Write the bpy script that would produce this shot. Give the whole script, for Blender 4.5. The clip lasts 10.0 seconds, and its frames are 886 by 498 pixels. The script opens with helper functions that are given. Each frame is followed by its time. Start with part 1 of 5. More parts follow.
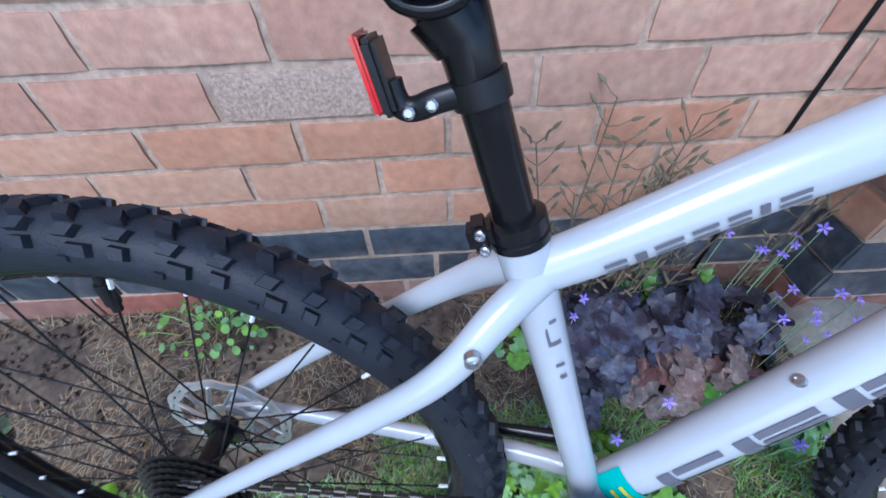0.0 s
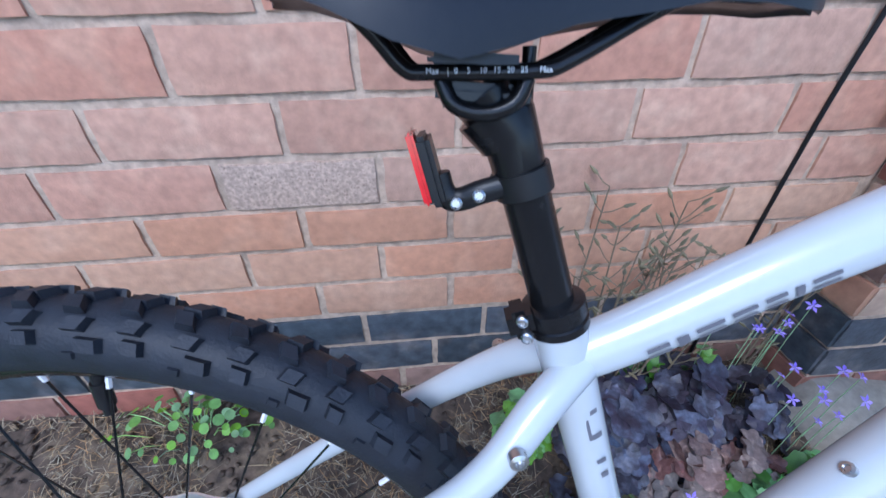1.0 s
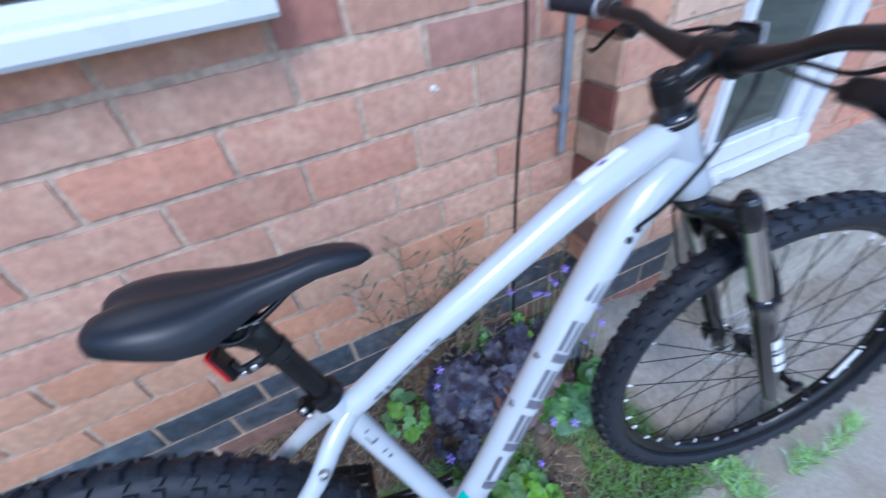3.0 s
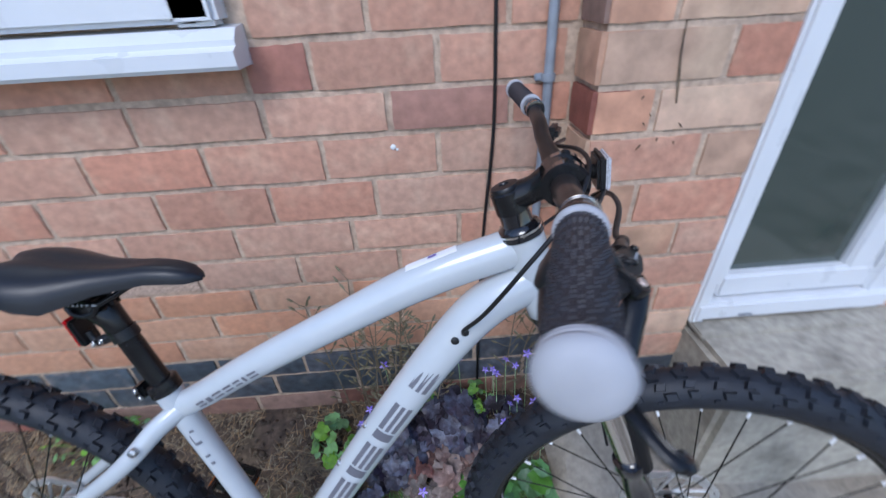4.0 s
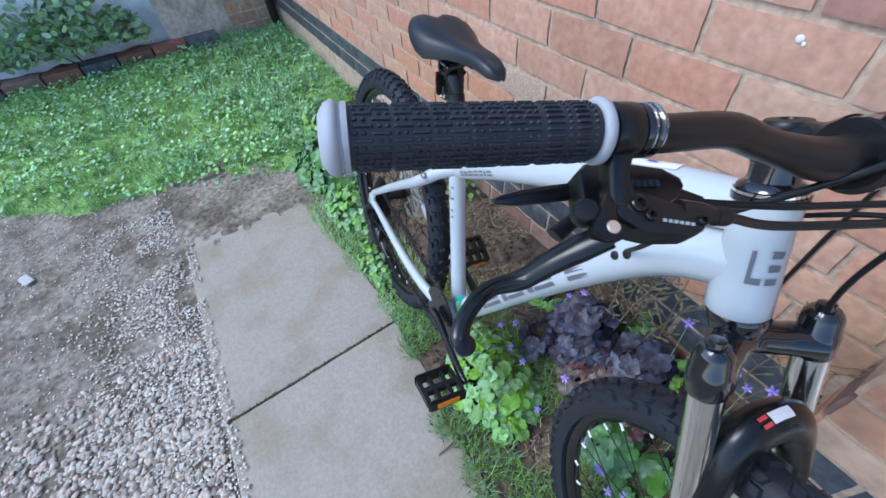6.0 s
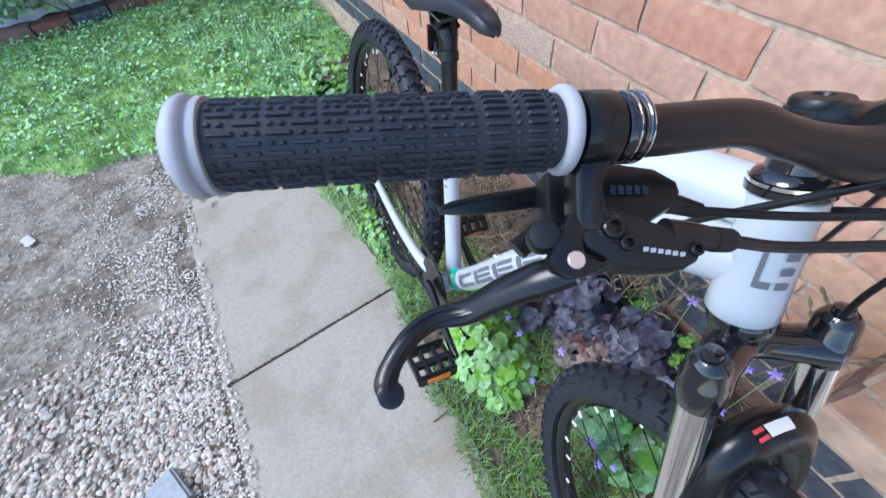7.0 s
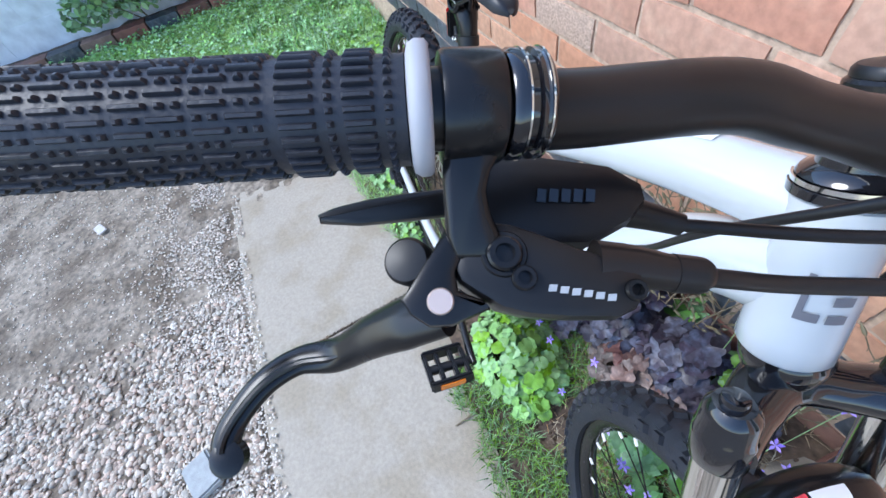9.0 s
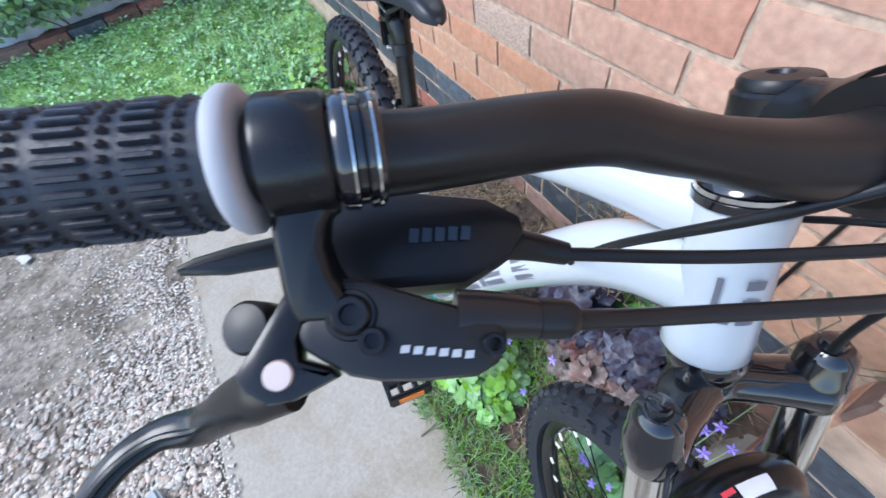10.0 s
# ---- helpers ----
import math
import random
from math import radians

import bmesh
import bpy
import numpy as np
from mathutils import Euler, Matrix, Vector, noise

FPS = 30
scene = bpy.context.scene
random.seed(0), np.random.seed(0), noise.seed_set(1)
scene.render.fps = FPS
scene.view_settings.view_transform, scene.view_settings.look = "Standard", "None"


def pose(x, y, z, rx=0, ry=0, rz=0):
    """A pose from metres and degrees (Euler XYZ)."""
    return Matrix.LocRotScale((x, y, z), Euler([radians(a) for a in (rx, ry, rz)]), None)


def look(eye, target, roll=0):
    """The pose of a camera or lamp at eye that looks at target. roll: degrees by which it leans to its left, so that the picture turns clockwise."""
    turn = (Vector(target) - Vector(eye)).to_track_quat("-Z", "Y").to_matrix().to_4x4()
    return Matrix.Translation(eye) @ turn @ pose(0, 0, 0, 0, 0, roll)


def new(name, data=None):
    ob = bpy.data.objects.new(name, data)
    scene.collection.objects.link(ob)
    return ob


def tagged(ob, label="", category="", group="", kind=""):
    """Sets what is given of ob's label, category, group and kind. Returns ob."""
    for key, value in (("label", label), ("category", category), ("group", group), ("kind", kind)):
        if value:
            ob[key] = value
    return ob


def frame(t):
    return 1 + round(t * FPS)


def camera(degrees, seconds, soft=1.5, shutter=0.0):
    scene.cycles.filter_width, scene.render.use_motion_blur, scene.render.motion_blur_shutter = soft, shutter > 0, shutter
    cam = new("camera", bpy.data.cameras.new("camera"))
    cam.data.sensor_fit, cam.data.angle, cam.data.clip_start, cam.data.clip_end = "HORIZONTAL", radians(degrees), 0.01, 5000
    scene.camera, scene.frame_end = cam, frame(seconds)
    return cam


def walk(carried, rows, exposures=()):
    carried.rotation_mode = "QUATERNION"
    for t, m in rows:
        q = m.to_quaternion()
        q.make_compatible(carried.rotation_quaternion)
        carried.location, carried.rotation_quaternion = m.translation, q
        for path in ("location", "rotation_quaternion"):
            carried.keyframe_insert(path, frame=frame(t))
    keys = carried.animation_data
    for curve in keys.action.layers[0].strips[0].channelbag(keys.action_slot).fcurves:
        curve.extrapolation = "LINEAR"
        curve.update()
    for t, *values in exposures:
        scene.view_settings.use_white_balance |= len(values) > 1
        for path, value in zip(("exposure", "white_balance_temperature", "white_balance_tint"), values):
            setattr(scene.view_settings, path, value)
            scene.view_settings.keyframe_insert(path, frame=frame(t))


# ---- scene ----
cam = camera(95.9, 10.0, shutter=0.35)
PATH = [
    (0, (0.48, -0.533, 0.84), (0.488, 0.831, -0.622), -2.9),
    (0.5, (0.451, -0.537, 0.827), (0.556, 0.993, -0.456), -0.9),
    (1, (0.444, -0.527, 0.841), (0.577, 1.1, -0.316), -0.9),
    (1.5, (0.431, -0.525, 0.912), (0.55, 1.08, -0.276), -2.1),
    (2, (0.428, -0.505, 0.944), (0.571, 0.928, -0.444), -2.3),
    (2.5, (0.455, -0.554, 0.984), (0.716, 0.87, -0.396), -4.2),
    (3, (0.596, -0.665, 1.086), (1.108, 0.786, -0.191), -8.9),
    (3.2, (0.664, -0.691, 1.105), (1.279, 0.736, -0.155), -8.2),
    (4.3, (0.99, -0.736, 1.103), (0.806, 0.938, 0.023), -0.6),
    (4.5, (1.031, -0.697, 1.102), (0.754, 0.913, -0.052), -0.2),
    (5, (1.091, -0.664, 1.11), (0.344, 0.738, -0.105), -1.9),
    (5.2, (1.115, -0.675, 1.105), (0.182, 0.575, -0.146), -0.8),
    (5.5, (1.146, -0.698, 1.109), (-0.097, 0.182, -0.186), -4.8),
    (6, (1.099, -0.693, 1.093), (-0.114, -0.073, -0.37), -6.2),
    (6.2, (1.091, -0.685, 1.09), (-0.088, -0.085, -0.41), -6.4),
    (7.3, (1.072, -0.623, 1.074), (-0.016, -0.183, -0.545), -9.1),
    (7.5, (1.071, -0.612, 1.07), (-0.035, -0.213, -0.549), -10.7),
    (8, (1.071, -0.596, 1.058), (-0.073, -0.248, -0.545), -12.3),
    (8.5, (1.073, -0.583, 1.049), (-0.113, -0.334, -0.542), -16.9),
    (9, (1.073, -0.577, 1.045), (-0.128, -0.326, -0.534), -16.2),
    (9.5, (1.073, -0.566, 1.045), (-0.128, -0.289, -0.53), -16.0),
    (10, (1.072, -0.547, 1.041), (-0.058, -0.136, -0.558), -13.3),
]
walk(cam, [(t, look(eye, target, roll)) for t, eye, target, roll in PATH],
     exposures=[(0.0, 0.97, 5120, 12), (1.5, 1.03, 5020, 11.5), (2.5, 1.10, 5020, 11), (3.0, 0.93, 5000, 10.5), (4.5, 0.62, 5700, 12), (5.5, 0.83, 5280, 7), (6.0, 0.99, 5420, 7.5), (7.5, 1.41, 5620, 8.5), (10.0, 1.45, 5680, 8.5)])

# ---------------------------------------------------------------- light
world = bpy.data.worlds.new("sky_world")
scene.world = world
world.use_nodes = True
wn = world.node_tree.nodes
sky = wn.new("ShaderNodeTexSky")
sky.sky_type, sky.sun_disc = "NISHITA", False
sky.sun_elevation, sky.sun_rotation = radians(48), radians(205)
world.node_tree.links.new(sky.outputs[0], wn["Background"].inputs[0])
wn["Background"].inputs[1].default_value = 0.15
sun = new("sun", bpy.data.lights.new("sun", "SUN"))
sun.data.energy, sun.data.angle, sun.data.color = 1.1, radians(25), (1.0, 0.96, 0.9)
sun.matrix_world = look((-1.5, -3.2, 4.2), (0, 0, 0))


# ---------------------------------------------------------------- materials
def material(name, colour, rough=0.6, metal=0.0, vary=0.0, scale=30.0, bump=0.0, bump_scale=200.0,
             second=None, second_scale=6.0, second_at=0.55, rand=0.0, coat=0.0, island=0.0):
    m = bpy.data.materials.new(name)
    m.use_nodes = True
    nt = m.node_tree
    nodes, link = nt.nodes, nt.links.new
    b = nodes["Principled BSDF"]
    b.inputs["Roughness"].default_value, b.inputs["Metallic"].default_value = rough, metal
    b.inputs["Coat Weight"].default_value = coat
    if max(colour) < 0.05 and not metal:
        b.inputs["Specular IOR Level"].default_value = 0.38
    b.inputs["Coat Roughness"].default_value = 0.08
    co = nodes.new("ShaderNodeTexCoord")
    geo = nodes.new("ShaderNodeNewGeometry")
    pos = geo.outputs["Position"]
    rgb = nodes.new("ShaderNodeRGB")
    rgb.outputs[0].default_value = (*colour, 1)
    out = rgb.outputs[0]
    if second:
        n2 = nodes.new("ShaderNodeTexNoise")
        n2.inputs["Scale"].default_value, n2.inputs["Detail"].default_value = second_scale, 5
        link(pos, n2.inputs["Vector"])
        ramp = nodes.new("ShaderNodeMapRange")
        ramp.inputs[1].default_value, ramp.inputs[2].default_value = second_at - 0.08, second_at + 0.08
        link(n2.outputs[0], ramp.inputs[0])
        mix = nodes.new("ShaderNodeMix")
        mix.data_type = "RGBA"
        link(ramp.outputs[0], mix.inputs[0])
        link(out, mix.inputs[6])
        mix.inputs[7].default_value = (*second, 1)
        out = mix.outputs[2]
    if vary:
        n1 = nodes.new("ShaderNodeTexNoise")
        n1.inputs["Scale"].default_value, n1.inputs["Detail"].default_value = scale, 8
        link(pos, n1.inputs["Vector"])
        mr = nodes.new("ShaderNodeMapRange")
        mr.inputs[1].default_value, mr.inputs[2].default_value = 0.3, 0.7
        mr.inputs[3].default_value, mr.inputs[4].default_value = 1 - vary, 1 + vary
        link(n1.outputs[0], mr.inputs[0])
        mul = nodes.new("ShaderNodeMix")
        mul.data_type, mul.blend_type = "RGBA", "MULTIPLY"
        mul.inputs[0].default_value = 1
        link(out, mul.inputs[6])
        link(mr.outputs[0], mul.inputs[7])
        out = mul.outputs[2]
        rr = nodes.new("ShaderNodeMapRange")
        rr.inputs[3].default_value, rr.inputs[4].default_value = max(rough - 0.1, 0.02), min(rough + 0.1, 1)
        link(n1.outputs[0], rr.inputs[0])
        link(rr.outputs[0], b.inputs["Roughness"])
    if rand or island:
        hsv = nodes.new("ShaderNodeHueSaturation")
        info = nodes.new("ShaderNodeObjectInfo")
        src = info.outputs["Random"] if rand else geo.outputs["Random Per Island"]
        amount = rand or island
        v = nodes.new("ShaderNodeMapRange")
        v.inputs[3].default_value, v.inputs[4].default_value = 1 - amount, 1 + amount
        link(src, v.inputs[0])
        link(v.outputs[0], hsv.inputs["Value"])
        wr = nodes.new("ShaderNodeMath")
        wr.operation = "MULTIPLY"
        wr.inputs[1].default_value = 7.31
        fr = nodes.new("ShaderNodeMath")
        fr.operation = "FRACT"
        link(src, wr.inputs[0])
        link(wr.outputs[0], fr.inputs[0])
        h = nodes.new("ShaderNodeMapRange")
        h.inputs[3].default_value, h.inputs[4].default_value = 0.5 - 0.05 * amount, 0.5 + 0.06 * amount
        link(fr.outputs[0], h.inputs[0])
        link(h.outputs[0], hsv.inputs["Hue"])
        sa = nodes.new("ShaderNodeMapRange")
        sa.inputs[3].default_value, sa.inputs[4].default_value = 1 + amount, 1 - 0.8 * amount
        link(fr.outputs[0], sa.inputs[0])
        link(sa.outputs[0], hsv.inputs["Saturation"])
        link(out, hsv.inputs["Color"])
        out = hsv.outputs[0]
    link(out, b.inputs["Base Color"])
    if bump:
        n3 = nodes.new("ShaderNodeTexNoise")
        n3.inputs["Scale"].default_value, n3.inputs["Detail"].default_value = bump_scale, 6
        link(pos, n3.inputs["Vector"])
        bp = nodes.new("ShaderNodeBump")
        bp.inputs["Strength"].default_value, bp.inputs["Distance"].default_value = bump, 0.002
        link(n3.outputs[0], bp.inputs["Height"])
        link(bp.outputs[0], b.inputs["Normal"])
    return m


BRICK = material("brick_red", (0.488, 0.266, 0.183), 0.88, vary=0.16, scale=60, bump=0.45, bump_scale=330,
                 second=(0.530, 0.315, 0.218), second_scale=16, second_at=0.58, rand=0.13)
BRICK_ORANGE = material("brick_orange", (0.512, 0.284, 0.178), 0.88, vary=0.14, scale=60, bump=0.4, bump_scale=330,
                        second=(0.550, 0.325, 0.212), second_scale=14, second_at=0.58, rand=0.09)
BRICK_FAR = material("brick_red_far", (0.490, 0.268, 0.184), 0.88, vary=0.16, scale=60, bump=0.45, bump_scale=330,
                     second=(0.530, 0.315, 0.218), second_scale=16, second_at=0.58, island=0.13)
BRICK_BROWN = material("brick_brown", (0.24, 0.12, 0.09), 0.8, vary=0.25, scale=30, bump=0.5, bump_scale=150, rand=0.25)
BRICK_DULL = material("brick_dull_red", (0.36, 0.18, 0.135), 0.85, vary=0.2, scale=40, bump=0.6, bump_scale=200, rand=0.12)
BRICK_PALE = material("brick_pale", (0.50, 0.365, 0.275), 0.9, vary=0.3, scale=210, bump=0.7, bump_scale=300,
                      second=(0.20, 0.135, 0.10), second_scale=420, second_at=0.62)
BRICK_BLUE = material("brick_engineering", (0.075, 0.085, 0.1), 0.55, vary=0.4, scale=40, bump=0.5, bump_scale=150,
                      second=(0.16, 0.15, 0.15), second_scale=14, second_at=0.6, rand=0.3)
BRICK_BUFF = material("brick_buff", (0.50, 0.30, 0.20), 0.88, vary=0.25, scale=22, bump=0.5, bump_scale=130,
                      second=(0.50, 0.325, 0.215), second_scale=5, second_at=0.55, rand=0.16)
MORTAR = material("mortar", (0.485, 0.365, 0.268), 0.95, vary=0.25, scale=70, bump=0.8, bump_scale=260,
                  second=(0.38, 0.285, 0.21), second_scale=11, second_at=0.60)
RENDERWALL = material("painted_block", (0.78, 0.80, 0.81), 0.8, vary=0.15, scale=12, bump=0.3, bump_scale=90)
BUFFPIER = material("buff_pier", (0.56, 0.48, 0.40), 0.9, vary=0.25, scale=40, bump=0.6, bump_scale=140,
                    second=(0.38, 0.33, 0.28), second_scale=7, second_at=0.55)
SOIL = material("soil", (0.085, 0.06, 0.042), 0.95, vary=0.5, scale=60, bump=1.0, bump_scale=120,
                second=(0.15, 0.11, 0.07), second_scale=12, second_at=0.55)
GROUND = material("bare_earth", (0.265, 0.226, 0.176), 0.95, vary=0.55, scale=55, bump=1.0, bump_scale=110,
                  second=(0.135, 0.108, 0.078), second_scale=6, second_at=0.52)
CONCRETE = material("concrete", (0.365, 0.325, 0.262), 0.85, vary=0.12, scale=120, bump=0.4, bump_scale=300,
                    second=(0.315, 0.272, 0.202), second_scale=6.5, second_at=0.56)
STEPCON = material("step_concrete", (0.36, 0.33, 0.27), 0.85, vary=0.22, scale=50, bump=0.5, bump_scale=180,
                   second=(0.24, 0.22, 0.18), second_scale=8, second_at=0.58)
YARDCON = material("yard_concrete", (0.27, 0.24, 0.195), 0.88, vary=0.2, scale=60, bump=0.45, bump_scale=220,
                   second=(0.22, 0.185, 0.14), second_scale=4.5, second_at=0.52)
PEBBLE = material("pebble", (0.46, 0.395, 0.325), 0.8, vary=0.15, scale=300, island=0.42)
CHIP = material("stone_chips", (0.60, 0.545, 0.47), 0.85, island=0.4)
SLATE = material("slab_piece", (0.33, 0.35, 0.35), 0.8, vary=0.15, scale=60, bump=0.3)
GRASS = material("grass_blades", (0.33, 0.53, 0.20), 0.6, island=0.45)
TALLGRASS = material("long_grass_blades", (0.25, 0.45, 0.21), 0.55, island=0.5)
CLOVER = material("clover_leaf", (0.27, 0.48, 0.21), 0.5, vary=0.2, scale=90, island=0.5)
# grass green darkened: the shade over the bed is put into its colour
SHADEDGRASS = material("shaded_grass_blades", (0.155, 0.275, 0.085), 0.6, island=0.45)
WEED = material("weed_leaf", (0.18, 0.34, 0.085), 0.5, vary=0.2, scale=90, island=0.35)
BROADLEAF = material("broad_leaf", (0.10, 0.22, 0.065), 0.45, vary=0.2, scale=90, island=0.35)
MOSS = material("moss_mat", (0.26, 0.42, 0.11), 0.9, vary=0.4, scale=120, bump=1.0, bump_scale=200,
                second=(0.10, 0.20, 0.035), second_scale=10, second_at=0.5)
HEUCHERA = material("heuchera_leaf", (0.040, 0.032, 0.048), 0.40, vary=0.35, scale=120, bump=0.7, bump_scale=110,
                    second=(0.080, 0.088, 0.125), second_scale=38, second_at=0.54, island=0.5)
HEUCHERA_RED = material("heuchera_leaf_bronze", (0.13, 0.075, 0.065), 0.5, vary=0.3, scale=120, bump=0.5, bump_scale=160,
                        second=(0.22, 0.14, 0.115), second_scale=60, second_at=0.6, island=0.4)
PETAL = material("violet_petal", (0.30, 0.22, 0.66), 0.6, island=0.25)
STEM = material("dry_stem", (0.17, 0.135, 0.085), 0.85, vary=0.3, scale=80)
SEEDPOD = material("seed_pod", (0.17, 0.145, 0.085), 0.85, island=0.3)
STRAW = material("straw", (0.36, 0.275, 0.165), 0.85, island=0.45)
WHITE_FRAME = material("white_frame_paint", (0.485, 0.51, 0.525), 0.22, vary=0.03, scale=20, coat=0.6)
DECAL = material("grey_decal", (0.13, 0.13, 0.15), 0.35, vary=0.05)
TEAL = material("teal_sticker", (0.0, 0.45, 0.37), 0.45, vary=0.05)
YELLOW = material("yellow_print", (0.6, 0.55, 0.05), 0.5)
RUBBER = material("tyre_rubber", (0.014, 0.0165, 0.023), 0.55, vary=0.25, scale=60, bump=0.25, bump_scale=400)
GRIPRUB = material("grip_rubber", (0.026, 0.028, 0.036), 0.45, vary=0.2, scale=90, bump=0.15, bump_scale=600)
GREYRUB = material("grey_grip_end", (0.38, 0.38, 0.40), 0.6, vary=0.06, scale=80)
SADDLEMAT = material("saddle_vinyl", (0.012, 0.013, 0.017), 0.38, vary=0.12, scale=200, bump=0.04, bump_scale=900)
BLACKPL = material("black_plastic", (0.009, 0.009, 0.010), 0.38, vary=0.1, scale=90)
BLACKMET = material("black_anodised", (0.012, 0.012, 0.013), 0.24, metal=0.35, vary=0.15, scale=70)
BARPAINT = material("bar_satin_black", (0.013, 0.0105, 0.010), 0.33, vary=0.1, scale=60)
GLOSSBLK = material("gloss_black", (0.008, 0.008, 0.010), 0.06, coat=1.0)
CHROME = material("chrome", (0.78, 0.77, 0.74), 0.09, metal=1.0)
ROTORMET = material("brushed_disc_steel", (0.80, 0.80, 0.79), 0.38, metal=0.85, vary=0.08, scale=150)
STEEL = material("steel", (0.5, 0.5, 0.5), 0.28, metal=1.0, vary=0.1, scale=120)
CHAINMET = material("chain_metal", (0.075, 0.07, 0.065), 0.4, metal=0.9, vary=0.3, scale=200)
REDLENS = material("red_lens", (0.62, 0.015, 0.02), 0.15, vary=0.1, scale=200, coat=0.5)
AMBER = material("amber_reflector", (0.80, 0.22, 0.015), 0.2, coat=0.5)
CLEARREF = material("clear_reflector", (0.48, 0.49, 0.52), 0.22, vary=0.3, scale=420, coat=0.8)
WHITEPRINT = material("white_print", (0.75, 0.75, 0.75), 0.5)
SILVERPRINT = material("silver_print", (0.36, 0.385, 0.41), 0.4)
# steel tinted pinkish: the brick wall's reflection is put into the colour
PINMET = material("pin_steel_brick_reflection", (0.74, 0.58, 0.49), 0.36, metal=0.6)
UPVC = material("white_upvc", (0.66, 0.67, 0.68), 0.3, vary=0.03, scale=10, coat=0.2)
GREYPIPE = material("grey_conduit", (0.24, 0.26, 0.29), 0.5, vary=0.15, scale=40)
GLASSDARK = material("window_glass", (0.045, 0.06, 0.05), 0.04, coat=1.0)
PINK = material("pink_petal", (0.75, 0.1, 0.25), 0.6)
PAPER = material("litter_wrap", (0.5, 0.48, 0.46), 0.5, vary=0.2, scale=60)
STICKER = material("fork_sticker", (0.72, 0.70, 0.70), 0.35)
STICKRED = material("fork_sticker_red", (0.6, 0.05, 0.06), 0.35)


# ---------------------------------------------------------------- mesh tools
class Geo:
    """Vertices and faces that are put together into one mesh."""

    def __init__(self):
        self.v, self.f = [], []

    def add(self, verts, faces):
        k = len(self.v)
        self.v += [tuple(p) for p in verts]
        self.f += [tuple(k + i for i in f) for f in faces]
        return self

    def tube(self, path, radius, seg=14, flat=1.0, caps=True, closed=False, up=(0, 0, 1)):
        pts = [Vector(p) for p in path]
        n = len(pts)
        rad = radius if isinstance(radius, (list, tuple)) else [radius] * n
        verts, faces = [], []
        side = None
        for i, p in enumerate(pts):
            a = pts[(i - 1) % n] if (i or closed) else p
            b = pts[(i + 1) % n] if (i < n - 1 or closed) else p
            d = (b - a).normalized()
            if side is None:
                side = d.cross(Vector(up))
                if side.length < 1e-3:
                    side = d.cross(Vector((1, 0, 0)))
            side = (side - d * side.dot(d)).normalized()
            top = side.cross(d)
            for k in range(seg):
                t = 2 * math.pi * k / seg
                verts.append(p + side * math.cos(t) * rad[i] + top * math.sin(t) * rad[i] * flat)
        m = n if closed else n - 1
        for i in range(m):
            for k in range(seg):
                a, b = i * seg + k, i * seg + (k + 1) % seg
                c, d = ((i + 1) % n) * seg + (k + 1) % seg, ((i + 1) % n) * seg + k
                faces.append((a, b, c, d))
        if caps and not closed:
            faces.append(tuple(range(seg - 1, -1, -1)))
            faces.append(tuple(range((n - 1) * seg, n * seg)))
        return self.add(verts, faces)

    def lathe(self, base, axis, profile, seg=28, closed=False):
        """profile: (distance along the axis, radius)."""
        base, d = Vector(base), Vector(axis).normalized()
        s = d.cross(Vector((0, 0, 1)))
        if s.length < 1e-3:
            s = d.cross(Vector((1, 0, 0)))
        s.normalize()
        t = d.cross(s)
        verts, faces, n = [], [], len(profile)
        for h, r in profile:
            for k in range(seg):
                a = 2 * math.pi * k / seg
                verts.append(base + d * h + (s * math.cos(a) + t * math.sin(a)) * max(r, 1e-5))
        for i in range(n if closed else n - 1):
            for k in range(seg):
                faces.append((i * seg + k, i * seg + (k + 1) % seg, ((i + 1) % n) * seg + (k + 1) % seg, ((i + 1) % n) * seg + k))
        if not closed:
            faces += [tuple(range(seg - 1, -1, -1)), tuple(range((n - 1) * seg, n * seg))]
        return self.add(verts, faces)

    def box(self, m, size, bevel=0.0):
        """A box with chamfered edges, at the pose m."""
        x, y, z = (s / 2 for s in size)
        b = min(bevel, x * 0.9, y * 0.9, z * 0.9)
        if b <= 0:
            vs = [Vector((sx * x, sy * y, sz * z)) for sx in (-1, 1) for sy in (-1, 1) for sz in (-1, 1)]
            fs = [(0, 1, 3, 2), (4, 6, 7, 5), (0, 4, 5, 1), (2, 3, 7, 6), (0, 2, 6, 4), (1, 5, 7, 3)]
            return self.add([m @ v for v in vs], fs)
        bm = bmesh.new()
        bmesh.ops.create_cube(bm, size=1)
        bmesh.ops.scale(bm, vec=size, verts=bm.verts)
        bmesh.ops.bevel(bm, geom=list(bm.edges), offset=b, segments=2, affect="EDGES")
        bm.verts.index_update()
        self.add([m @ v.co for v in bm.verts], [[v.index for v in f.verts] for f in bm.faces])
        bm.free()
        return self

    def plate(self, outline, origin, ex, ey, thick, bevel=0.0):
        """An outline in a plane, made thick along ex x ey, with rounded rims."""
        origin, ex, ey = Vector(origin), Vector(ex).normalized(), Vector(ey)
        ey = (ey - ex * ey.dot(ex)).normalized()
        ez = ex.cross(ey)
        n = len(outline)
        rows = ([(-thick / 2, 0), (thick / 2, 0)] if bevel <= 0 else
                [(-thick / 2, bevel), (-thick / 2 + bevel * 0.3, bevel * 0.3), (-thick / 2 + bevel, 0),
                 (thick / 2 - bevel, 0), (thick / 2 - bevel * 0.3, bevel * 0.3), (thick / 2, bevel)])
        verts, faces = [], []
